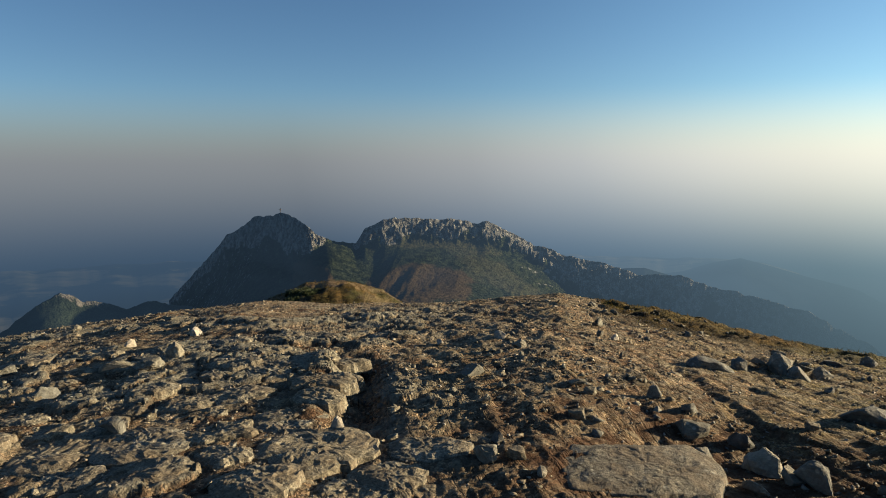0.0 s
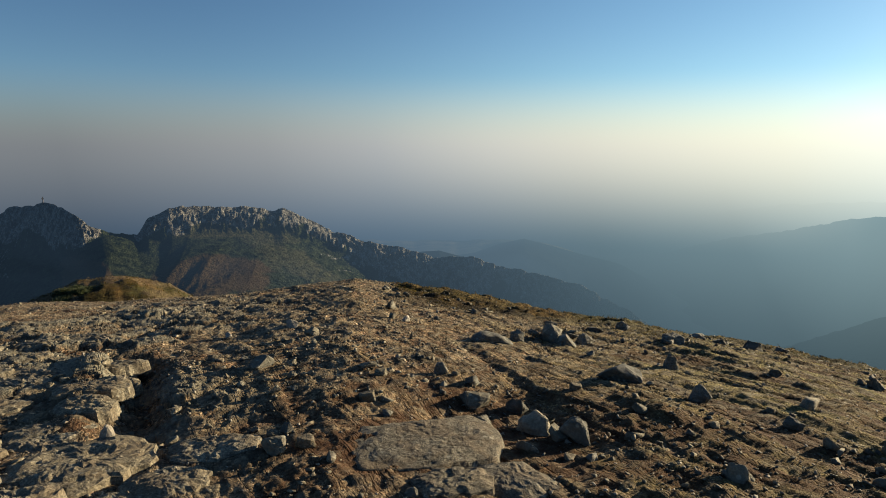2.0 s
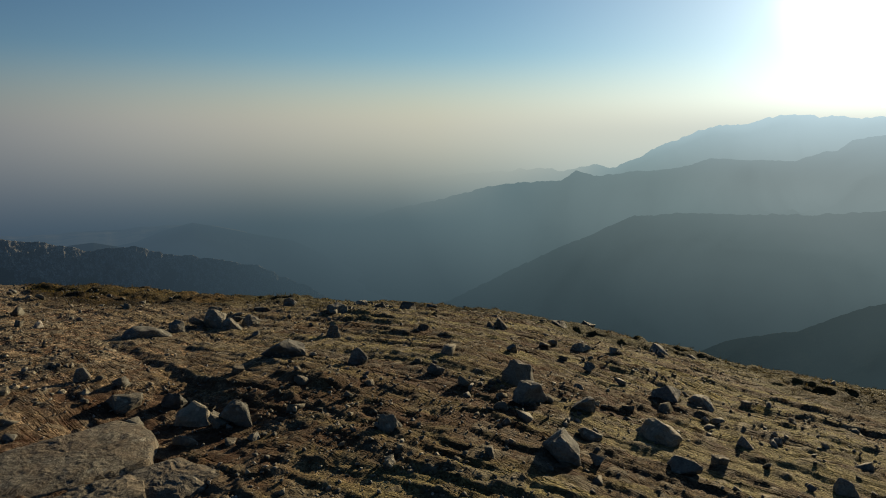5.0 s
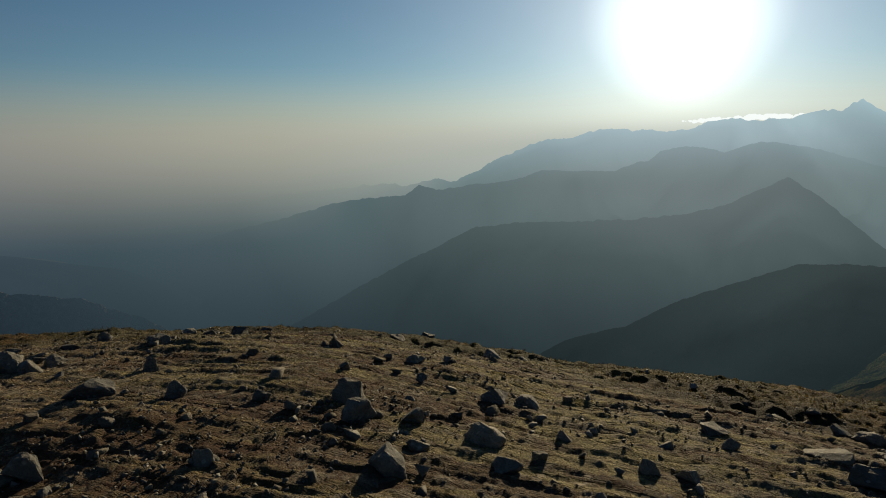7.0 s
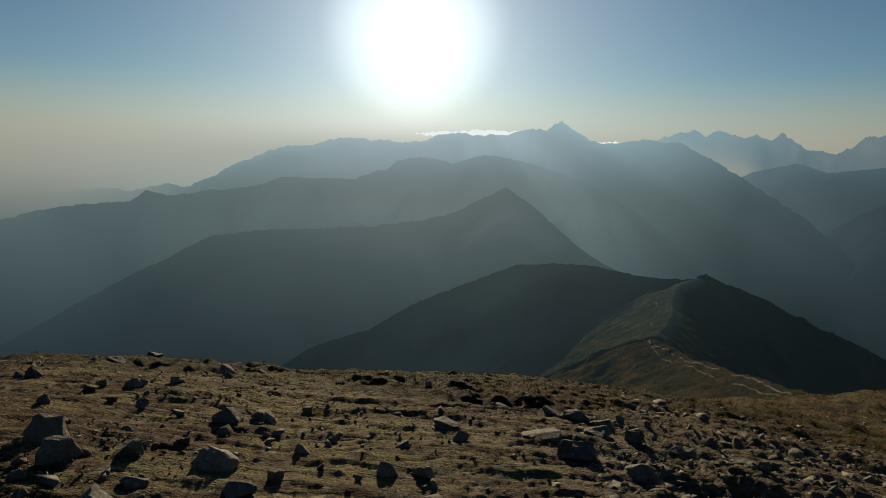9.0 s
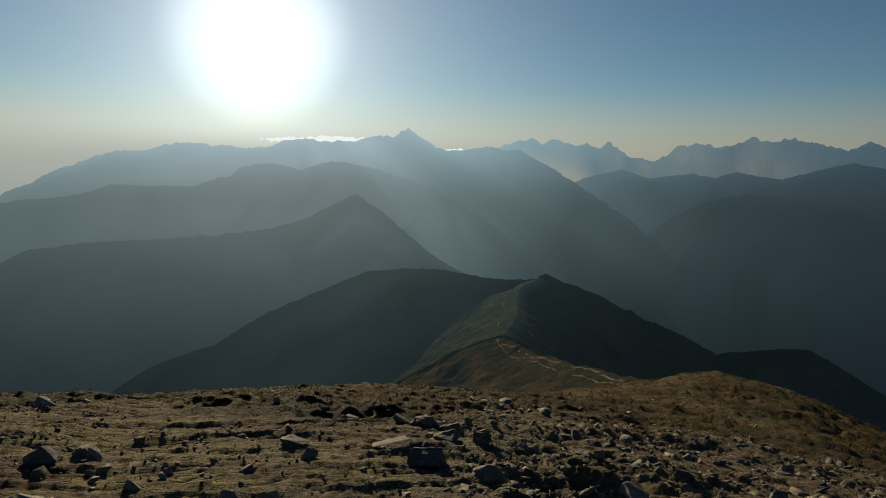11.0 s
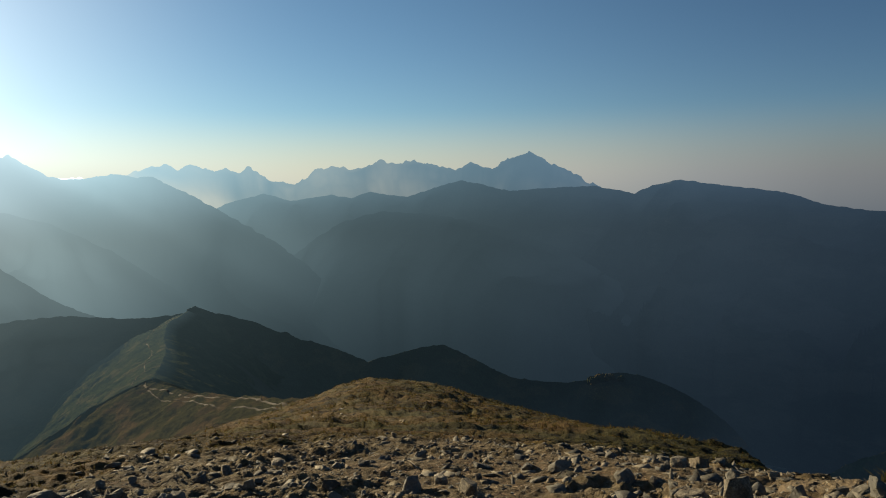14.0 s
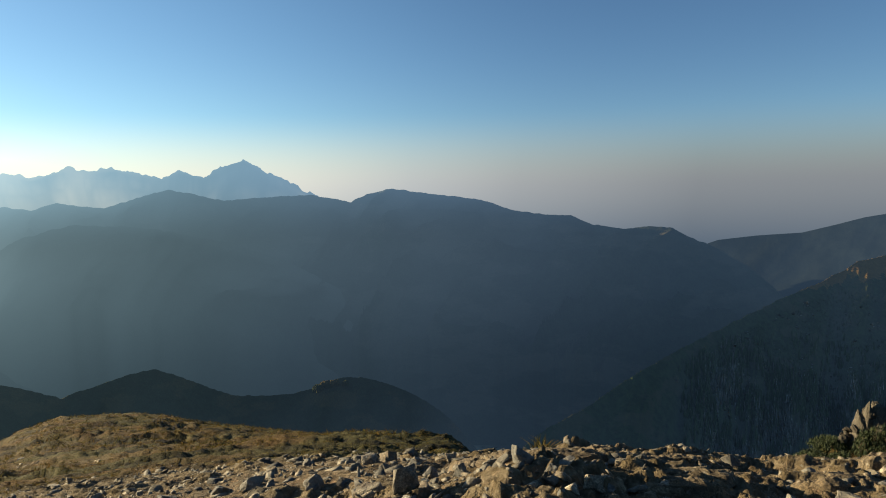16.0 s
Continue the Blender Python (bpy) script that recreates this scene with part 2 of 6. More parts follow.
def stone_material(name, dark, light, warm, dust=0.0):
    m, nd = material(name)
    co = nd.add("ShaderNodeTexCoord").outputs["Object"]
    geo = nd.add("ShaderNodeNewGeometry").outputs["Position"]
    rnd = nd.add("ShaderNodeObjectInfo").outputs["Random"]
    isl = nd.add("ShaderNodeNewGeometry").outputs["Random Per Island"]
    n1 = nd.noise(geo, 9.0, 6, 0.65, 0.6)
    n2 = nd.noise(geo, 60.0, 4, 0.7)
    c = nd.mix(nd.span(n1, 0.3, 0.7), dark, light)
    c = nd.mix(nd.math("MULTIPLY", nd.math("FRACT", nd.math("ADD", rnd, isl)), 0.6), c, warm)
    c = nd.mix(0.35, c, nd.mix(1.0, c, nd.ramp(n2, [(0.3, 0.1), (0.7, 0.9)]), "OVERLAY"))
    c = nd.mix(1.0, c, nd.ramp(isl, [(0.0, 0.55), (0.6, 0.95), (1.0, 1.4)]), "MULTIPLY")
    spots = nd.voronoi(geo, 13.0)
    c = nd.mix(nd.span(spots, 0.22, 0.10, 0.0, 0.35), c, (0.42, 0.42, 0.36))
    if dust:
        c = nd.mix(1.0, c, nd.ramp(nd.noise(geo, 48.0, 3, 0.6, 1.2), [(0.36, 0.45), (0.52, 0.95), (0.66, 1.55)]), "MULTIPLY")
        c = nd.mix(nd.span(nd.noise(geo, 4.2, 6, 0.7, 0.5), 0.42, 0.60, 0.0, dust), c, nd.mix(n2, (0.060, 0.040, 0.025), (0.17, 0.13, 0.082)))
        c = nd.mix(nd.span(nd.noise(geo, 17.0, 5, 0.7), 0.52, 0.64, 0.0, dust), c, (0.045, 0.040, 0.032))
    strata = nd.noise(nd.scaled(geo, (3, 3, 22)), 1.6, 5, 0.6)
    h = nd.math("ADD", nd.math("ADD", nd.math("MULTIPLY", n1, 0.5), nd.math("MULTIPLY", n2, 0.14)), nd.math("MULTIPLY", strata, 0.3))
    finish(nd, c, 0.85, nd.bump(h, 0.045), 0.3)
    return m


def mountain_material(name, plants, rock, rock_at, grass=None, scale=1.0):
    """Far slopes: plants, grass and rock, with lit haze mixed in as emission, more of it towards the valley."""
    m, nd = material(name)
    geo_n = nd.add("ShaderNodeNewGeometry")
    geo = geo_n.outputs["Position"]
    n1 = nd.noise(nd.scaled(geo, (1, 1, 2.2)), 0.0085 * scale, 7, 0.58)
    n2 = nd.noise(geo, 0.055 * scale, 6, 0.7)
    n3 = nd.noise(nd.scaled(geo, (1, 1, 0.45)), 0.09 * scale, 6, 0.72)
    c = nd.mix(nd.span(n2, 0.35, 0.65), tuple(v * 0.6 for v in plants), plants)
    if grass:
        c = nd.mix(nd.span(n1, 0.50, 0.60), c, nd.mix(n2, grass, tuple(v * 0.65 for v in grass)))
    sep = nd.add("ShaderNodeSeparateXYZ")
    nd.put(sep.inputs[0], geo)
    stone = nd.attribute("cliff")
    stone = nd.math("ADD", stone, nd.math("MULTIPLY", nd.math("SUBTRACT", n3, 0.5), 1.4))
    c = nd.mix(nd.span(stone, rock_at, rock_at + 0.22), c, nd.mix(n3, tuple(v * 0.4 for v in rock), rock))
    h = nd.math("ADD", n2, nd.math("MULTIPLY", n3, 0.6))
    b = nd.add("ShaderNodeBsdfDiffuse")
    nd.put(b.inputs[0], c)
    nd.put(b.inputs["Normal"], nd.bump(h, min(14.0 / scale, 14.0), 0.8 if scale >= 1 else 0.35))
    # painted haze: glows in the slope's own material, weighted by the air layer
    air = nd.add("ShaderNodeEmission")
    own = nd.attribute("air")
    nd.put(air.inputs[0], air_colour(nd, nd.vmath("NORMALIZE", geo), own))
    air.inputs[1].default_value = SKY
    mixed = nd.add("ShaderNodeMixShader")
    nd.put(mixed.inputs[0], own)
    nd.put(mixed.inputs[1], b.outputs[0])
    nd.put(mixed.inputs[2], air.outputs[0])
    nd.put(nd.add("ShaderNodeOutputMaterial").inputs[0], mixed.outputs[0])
    return m



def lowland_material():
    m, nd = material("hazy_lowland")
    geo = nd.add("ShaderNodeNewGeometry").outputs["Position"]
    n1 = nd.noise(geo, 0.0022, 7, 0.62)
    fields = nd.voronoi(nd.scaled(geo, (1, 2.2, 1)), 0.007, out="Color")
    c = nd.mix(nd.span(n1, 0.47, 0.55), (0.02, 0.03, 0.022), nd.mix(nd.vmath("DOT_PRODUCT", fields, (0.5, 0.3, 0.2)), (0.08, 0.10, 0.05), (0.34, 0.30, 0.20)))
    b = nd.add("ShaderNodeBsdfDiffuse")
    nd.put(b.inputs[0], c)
    # emission paints the haze over the fields
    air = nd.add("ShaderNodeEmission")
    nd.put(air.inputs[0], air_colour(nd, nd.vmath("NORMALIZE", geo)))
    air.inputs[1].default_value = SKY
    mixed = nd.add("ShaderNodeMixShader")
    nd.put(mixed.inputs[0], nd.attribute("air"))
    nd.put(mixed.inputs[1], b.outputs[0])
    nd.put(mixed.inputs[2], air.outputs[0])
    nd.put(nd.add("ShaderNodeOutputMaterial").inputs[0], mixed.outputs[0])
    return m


SOIL = soil_material()
STONE = stone_material("grey_gneiss", (0.052, 0.051, 0.046), (0.138, 0.137, 0.120), (0.195, 0.168, 0.118))
SLAB = stone_material("weathered_slab", (0.122, 0.110, 0.084), (0.315, 0.285, 0.218), (0.255, 0.215, 0.142), 0.6)
GREY_SLAB = stone_material("pitted_grey_slab", (0.085, 0.077, 0.061), (0.225, 0.203, 0.158), (0.18, 0.15, 0.10), 0.7)
LEDGE = stone_material("ochre_bedrock", (0.062, 0.050, 0.030), (0.215, 0.172, 0.105), (0.220, 0.160, 0.085), 0.45)
PALE = stone_material("pale_quartzite", (0.17, 0.16, 0.14), (0.29, 0.27, 0.235), (0.26, 0.215, 0.16))


# ---- noise and the shape of the ground ----
def hashed(ix, iy, seed):
    v = (ix.astype(np.int64) * 374761393 + iy.astype(np.int64) * 668265263 + seed * 974634777) & 0xFFFFFFFF
    v = ((v ^ (v >> 13)) * 1274126177) & 0xFFFFFFFF
    return ((v ^ (v >> 16)) & 0xFFFF) / 65535.0


def grain(x, y, seed=0):
    """Value noise, -1 to 1."""
    ix, iy = np.floor(x), np.floor(y)
    fx, fy = x - ix, y - iy
    fx, fy = fx * fx * fx * (fx * (fx * 6 - 15) + 10), fy * fy * fy * (fy * (fy * 6 - 15) + 10)
    a, b = hashed(ix, iy, seed), hashed(ix + 1, iy, seed)
    c, d = hashed(ix, iy + 1, seed), hashed(ix + 1, iy + 1, seed)
    return 2 * ((a + (b - a) * fx) * (1 - fy) + (c + (d - c) * fx) * fy) - 1


def fbm(x, y, octaves, seed=0, gain=0.5):
    s, k = 0.0, 1.0
    for i in range(octaves):
        s = s + k * grain(x * 2 ** i + 17.3 * i, y * 2 ** i - 9.1 * i, seed + i)
        k *= gain
    return s


def ridged(x, y, octaves, seed=0, gain=0.5):
    s, k = 0.0, 1.0
    for i in range(octaves):
        s = s + k * (1 - 2 * np.abs(grain(x * 2 ** i + 5.7 * i, y * 2 ** i + 3.3 * i, seed + i)))
        k *= gain
    return s


def smooth(a, b, v):
    t = np.clip((v - a) / (b - a), 0, 1)
    return t * t * (3 - 2 * t)


EYE_Z = 1.62
# the brow of the summit: bearing, how far below level it shows, how far off it lies
BROW = [(-90, 12.50, 12), (-60, 11.90, 13), (-35, 12.21, 13), (-16, 11.18, 14), (-9, 11.68, 14), (0, 11.75, 14), (6.7, 11.23, 14), (10, 10.92, 14),
        (17, 11.74, 14), (25.7, 13.35, 13), (34, 14.07, 12), (51, 15.43, 11), (61, 16.68, 11), (71, 18.09, 11), (82, 18.30, 12), (96, 18.54, 13),
        (111, 19.37, 13), (119, 19.80, 12), (130, 20.26, 11), (140, 20.25, 9), (144.7, 20.50, 7.96), (151.7, 19.99, 7), (156.6, 19.69, 7), (161.4, 19.41, 7),
        (166, 19.15, 7), (170.3, 18.95, 7.5), (174.3, 18.62, 8.0), (177.4, 18.15, 8.4), (183, 17.84, 9), (225, 16.00, 12), (270, 12.50, 12)]
SHOULDER = [(88, 19.6), (104, 19.0), (107, 18.25), (110, 17.5), (113, 16.55), (116, 16.05), (119, 16.3), (123, 17.0), (126, 17.9), (130, 18.9), (134, 19.6), (138, 20.3), (143, 21.4), (147, 23.0), (152, 25.5)]


def table(rows, k, v):
    return np.interp(v, [r[0] for r in rows], [r[k] for r in rows])


def bearing(x, y):
    """Degrees clockwise from +y, -90 to 270."""
    return (np.degrees(np.arctan2(x, y)) + 90) % 360 - 90


def ground_base(x, y):
    r, phi = np.hypot(x, y) + 1e-6, bearing(x, y)
    drop, r0 = np.tan(np.radians(table(BROW, 1, phi))), table(BROW, 2, phi)
    b = EYE_Z / r0 ** 2
    a = drop - 2 * np.sqrt(EYE_Z * b)
    steep = 0.62
    r1 = np.maximum((steep - a) / (2 * b), r0)
    rr = np.minimum(r, r1)
    z = -a * rr - b * rr ** 2 - (a + 2 * b * r1) * (r - rr)
    # the grassy shoulder that runs on towards the next saddle
    on = smooth(90, 106, phi) * (1 - smooth(146, 155, phi))
    end = np.tan(np.radians(table(SHOULDER, 1, phi)))
    run = np.minimum(r, 90)
    line = EYE_Z - run * (drop + (end - drop) * smooth(18, 88, run)) - np.maximum(r - 90, 0) * 0.75
    line = np.where(r > r0, line, z)
    z = z + (line - z) * on * smooth(r0, r0 + 5, r)
    # a low hummock on the crest beyond the brow
    hx, hy = x - 70 * math.sin(radians(-10.2)), y - 70 * math.cos(radians(-10.2))
    across, along = hx * math.cos(radians(10.2)) + hy * math.sin(radians(10.2)), -hx * math.sin(radians(10.2)) + hy * math.cos(radians(10.2))
    knob_n = 0.14 * fbm(x * 0.35, y * 0.35, 4, 47, 0.6)
    dome = knob_n + EYE_Z - 70 * math.tan(radians(10.15)) - 0.028 * across ** 2 - 0.006 * np.abs(across) ** 3 * 0.3 - 0.012 * along ** 2
    z = np.maximum(z, dome)
    # the rib that carries the crag, south of the summit
    off = np.hypot(x - 63 * math.sin(radians(179.3)), y - 63 * math.cos(radians(179.3)))
    z = np.maximum(z, -18.9 - 0.8 * (np.sqrt(off ** 2 + 2.5) - 1.58) + 0.25 * fbm(x * 0.5, y * 0.5, 3, 49))
    # flatten out on the valley floor
    floor_z = -620.0 - 800.0 * smooth(24, 48, phi) * (1 - smooth(200, 240, phi))
    return np.where(z < floor_z + 100, floor_z + 100 * np.exp(np.minimum((z - floor_z - 100) / 100, 0)), z)


def plates(x, y, size, seed):
    """Irregular flat pieces: how far inside its piece each place lies (0 at the joint), and three random numbers of the piece."""
    x, y = x + 0.22 * size * fbm(x / size * 1.3, y / size * 1.3, 3, seed + 1), y + 0.22 * size * fbm(x / size * 1.3 + 7, y / size * 1.3, 3, seed + 2)
    ix, iy = np.floor(x / size), np.floor(y / size)
    f1, f2 = np.full(x.shape, 9.0), np.full(x.shape, 9.0)
    cx, cy = np.zeros(x.shape), np.zeros(x.shape)
    for di in (-1, 0, 1):
        for dj in (-1, 0, 1):
            a, c = ix + di, iy + dj
            d = np.hypot(x / size - a - hashed(a, c, seed + 3), y / size - c - hashed(a, c, seed + 4))
            near = d < f1
            f2 = np.where(near, f1, np.minimum(f2, d))
            cx, cy = np.where(near, a, cx), np.where(near, c, cy)
            f1 = np.where(near, d, f1)
    return f2 - f1, hashed(cx, cy, seed + 5), hashed(cx, cy, seed + 6) - 0.5, hashed(cx, cy, seed + 7) - 0.5


def pavement_amount(x, y):
    """Where weathered bedrock slabs break through the soil, 0 to 1."""
    r, phi = np.hypot(x, y), bearing(x, y)
    side = (1 - smooth(-6, 14, phi + 6 * fbm(x * 0.6, y * 0.6, 3, 62))) * smooth(-85, -50, phi) * (phi < 60) + smooth(92, 104, phi) * (1 - smooth(186, 196, phi))
    return side * smooth(-0.55, -0.1, fbm(x * 0.55, y * 0.55, 3, 64)) * (1 - smooth(9, 13, r))


def turf_amount(x, y):
    """Where turf covers the stony soil, 0 to 1."""
    r, phi = np.hypot(x, y), bearing(x, y)
    edge = np.interp(phi, [-90, 6, 14, 20, 40, 60, 75, 90, 105, 120, 140, 150, 165, 200], [40, 40, 10.5, 9.2, 9.3, 9.5, 8.6, 7.2, 9.6, 9.8, 8.3, 8.5, 12, 12])
    n = fbm(x * 0.35, y * 0.35, 4, 40)
    t = smooth(-1.6, 1.6, r - edge + 2.2 * n)
    bare = smooth(-0.35, 0.25, fbm(x * 0.25, y * 0.25, 4, 44)) * np.exp(-((x - 31) / 8) ** 2 - ((y + 14.5) / 3.6) ** 2)
    worn = smooth(-0.5, 0.2, fbm(x * 0.3, y * 0.3, 4, 45)) * np.exp(-((x + 12.4) / 16) ** 2 - ((y - 69) / 16) ** 2)
    return t * (1 - 0.9 * bare) * (1 - 0.45 * worn)


def strata(x, y):
    """Bare layered bedrock: ragged ledges that follow the contours of a warped surface; height, and how bare it is (0 to 1)."""
    wx, wy = x + 0.10 * fbm(x * 2.3, y * 2.3, 4, 401, 0.6), y + 0.10 * fbm(x * 2.3 + 5, y * 2.3, 4, 402, 0.6)
    z = 0.0
    for rate, tall, ledge, seed in ((0.8, 0.16, 0.062, 410), (2.1, 0.075, 0.034, 420), (5.5, 0.030, 0.016, 430)):
        h = tall * fbm(wx * rate, wy * rate, 4, seed, 0.55) / ledge + 0.3 * wx + 0.2 * wy
        k = np.floor(h)
        z = z + ledge * (smooth(0.70, 1.0, h - k) + k - 0.3 * wx - 0.2 * wy) * 0.8
    return z, smooth(-0.06, 0.03, z)


def terraces(x, y):
    """Crusted ledges drawn out across the low light, steep towards the west: height, and how much crust lies on top (0 to 1)."""
    phi = bearing(x, y)
    p, q = 0.976 * x + 0.22 * y, -0.22 * x + 0.976 * y
    amount = (0.42 * smooth(-25, 5, phi) + 0.58 * smooth(15, 50, phi)) * (1 - smooth(95, 125, phi))
    z, crust = 0.0, 0.0
    for rate, high, seed in ((2.0, 0.020, 300), (4.6, 0.019, 320), (9.0, 0.017, 340)):
        ph = p * rate + 0.60 * fbm(q * 0.30 * rate ** 0.5, p * 0.35 * rate, 4, seed, 0.5) * rate ** 0.35 + 0.22 * q
        step = np.floor(ph)
        saw = ph - step
        size = np.clip(0.30 + 1.1 * fbm(q * 0.35 + 31.7 * step, step * 0.37, 3, seed + 7) + 0.5 * hashed(step, step * 0 + 3, seed + 9), 0, 1)
        z = z + high * size * smooth(0.0, 0.13, saw) * (1 - saw) ** 0.8
        crust = crust + 0.6 * size * smooth(0.08, 0.2, saw) * (1 - smooth(0.4, 1.0, saw))
    return amount * z * (1 + 0.9 * smooth(4.5, 9, np.hypot(x, y))), amount * np.clip(crust, 0, 1)


def clods(x, y):
    """Small flat stones and clods set in the soil, in two sizes: height, how much of the place is stone (0 to 1) and the stone's tone."""
    phi = bearing(x, y)
    dense = 0.52 + 0.16 * fbm(x * 0.9, y * 0.9, 3, 640) - 0.20 * smooth(25, 55, phi) * (1 - smooth(80, 100, phi))
    z, stone, tone = 0.0, np.zeros(np.shape(x)), np.zeros(np.shape(x))
    for size, amp, seed in ((0.15, 0.011, 650), (0.075, 0.007, 670)):
        inside, lift, tx, ty = plates(x, y, size, seed)
        proud = smooth(1.0 - dense, 1.12 - dense, lift) * smooth(0.05, 0.26, inside)
        z = z + amp * proud * (0.45 + 0.7 * (tx + 0.5))
        tone = np.where(proud > 0.4, ty + 0.5, tone)
        stone = np.maximum(stone, proud)
    return z, stone, tone


def ground_z(x, y):
    r, phi = np.hypot(x, y), bearing(x, y)
    t = turf_amount(x, y)
    near = 1 - smooth(40, 200, r)
    rough = (1 - 0.6 * t) * near
    wx, wy = x + 0.22 * grain(x * 1.3, y * 1.3, 3), y + 0.22 * grain(x * 1.3 + 9, y * 1.3, 4)
    z = 0.028 * fbm(wx * 0.55, wy * 0.55, 3, 7)
    ledge, _ = terraces(x, y)
    east = smooth(-10, 35, phi) * (1 - smooth(95, 125, phi))
    z = z + ledge
    z = z + (1 - 0.8 * east) * 0.010 * ridged(wx * 1.6, wy * 1.6, 4, 12, 0.55)
    close = r < 15
    px, py = np.where(close, x, 0.0), np.where(close, y, 0.0)
    paved = pavement_amount(px, py) * close
    z = (z + 0.009 * fbm(wx * 3.2, wy * 3.2, 4, 19, 0.55)) * (1 - 0.4 * paved)
    z = z + clods(px, py)[0] * close * (1 - 0.4 * paved)
    z = z + (strata(px, py)[0] + 0.01) * paved * (0.14 + 0.56 * smooth(92, 104, phi) + 0.42 * smooth(136, 150, phi))
    z = z + (0.007 * np.abs(fbm(wx * 9.0, wy * 9.0, 3, 29, 0.6)) + 0.002 * ridged(px * 19.0, py * 19.0, 2, 39, 0.6) * close) * (1 - 0.5 * paved)
    # slabs of bedrock, each with its own height and tilt, in two sizes
    for size, amp, seed in ((0.46, 0.048, 200), (0.19, 0.022, 230)):
        inside, lift, tx, ty = plates(px, py, size, seed)
        shape = smooth(0.015, 0.08, inside)
        piece = amp * (0.25 + 0.9 * lift + 0.10 * fbm(px * 4 + 9 * tx, py * 4 + 9 * ty, 3, seed + 9))
        z = z + paved * shape * piece * smooth(0.15, 0.35, lift) * (1 - 0.75 * smooth(92, 104, phi))
    # a worn gully, a shallow ditch and a crumbled mound
    gully = np.hypot((x + 0.62 + 0.16 * (y - 4.9)) / 0.16, np.maximum(np.abs(y - 4.85) - 0.75, 0) / 0.3)
    z = z - 0.13 * np.exp(-gully ** 2)
    bank = np.hypot((x + 0.95 + 0.10 * (y - 4.9)) / 0.14, np.maximum(np.abs(y - 4.9) - 0.7, 0) / 0.3)
    z = z + 0.07 * np.exp(-bank ** 2)
    ditch = np.hypot((x - 2.16 + 0.05 * (y - 5)) / 0.09, np.maximum(np.abs(y - 5.1) - 0.7, 0) / 0.3)
    z = z - 0.035 * np.exp(-ditch ** 2)
    hollow = np.hypot((x - 1.5) / 0.75, (y - 3.95) / 0.28)
    z = z - 0.06 * np.exp(-hollow ** 2) + 0.05 * np.exp(-((x - 2.35) / 0.22) ** 2 - ((y - 3.9) / 0.45) ** 2)
    z = z + 0.08 * np.exp(-((x - 2.85) / 0.30) ** 2 - ((y - 3.65) / 0.38) ** 2)
    # little terraces trodden along the contours of the turf
    base = ground_base(x, y)
    tread = 0.28 * t * near * smooth(14, 24, r) * ridged(base * 1.1 + 0.4 * fbm(x * 0.2, y * 0.2, 3, 36), (x + y) * 0.12, 3, 35, 0.55)
    far = smooth(60, 400, r) * fbm(x * 0.006, y * 0.006, 4, 60) * 9
    return base + tread + z * rough * smooth(0.3, 2.4, r) + 0.065 * t * near * fbm(x * 2.0, y * 2.0, 4, 33, 0.62) + far


# ---- mesh helpers ----
def grid_mesh(name, verts, rows, cols, closed, mat, attrs=()):
    """A quad sheet of rows x cols vertices."""
    me = bpy.data.meshes.new(name)
    i, j = np.meshgrid(np.arange(rows - 1), np.arange(cols if closed else cols - 1), indexing="ij")
    k = (j + 1) % cols
    quads = np.stack([i * cols + j, i * cols + k, (i + 1) * cols + k, (i + 1) * cols + j], -1).reshape(-1, 4)
    me.vertices.add(len(verts))
    me.vertices.foreach_set("co", verts.astype(np.float32).ravel())
    me.loops.add(quads.size)
    me.loops.foreach_set("vertex_index", quads.astype(np.int32).ravel())
    me.polygons.add(len(quads))
    me.polygons.foreach_set("loop_start", np.arange(0, quads.size, 4, dtype=np.int32))
    me.polygons.foreach_set("use_smooth", np.ones(len(quads), dtype=bool))
    me.update(calc_edges=True)
    me.validate()
    for key, values in attrs:
        me.attributes.new(key, "FLOAT", "POINT").data.foreach_set("value", values.astype(np.float32))
    me.materials.append(mat)
    return me


# ---- the ground, one sheet from the summit to the horizon ----
phis = np.concatenate([np.arange(-42, 186, 0.185), np.arange(186, 318, 0.8)])
radii = np.concatenate([np.linspace(0.05, 2.57, 48), 2.6 * 1.0065 ** np.arange(290), 17 * 1.022 ** np.arange(85), 108 * 1.13 ** np.arange(32)])
radii = radii[radii < 4900]
rg, pg = np.meshgrid(radii, np.radians(phis), indexing="ij")
gx, gy = (rg * np.sin(pg)).ravel(), (rg * np.cos(pg)).ravel()
gz = ground_z(gx, gy)
north = 1 - smooth(28, 50, bearing(gx, gy)) * (1 - smooth(200, 240, bearing(gx, gy)))
flat_in, flat_lift, _, _ = plates(np.where(np.hypot(gx, gy) < 15, gx, 0.0), np.where(np.hypot(gx, gy) < 15, gy, 0.0), 0.46, 200)
near_x, near_y = np.where(np.hypot(gx, gy) < 15, gx, 0.0), np.where(np.hypot(gx, gy) < 15, gy, 0.0)
slab_share = pavement_amount(gx, gy) * smooth(0.03, 0.12, flat_in) * smooth(0.15, 0.35, flat_lift) * (np.hypot(gx, gy) < 15)
slab_share = np.maximum(slab_share, pavement_amount(gx, gy) * strata(near_x, near_y)[1] * smooth(92, 104, bearing(gx, gy)) * (np.hypot(gx, gy) < 15)) * (1 - 0.25 * smooth(136, 150, bearing(gx, gy)))
_, clod_share, clod_tone = clods(near_x, near_y)
# share of painted haze on the lowland, growing with distance
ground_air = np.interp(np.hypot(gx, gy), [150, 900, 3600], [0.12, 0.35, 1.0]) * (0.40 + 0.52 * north)
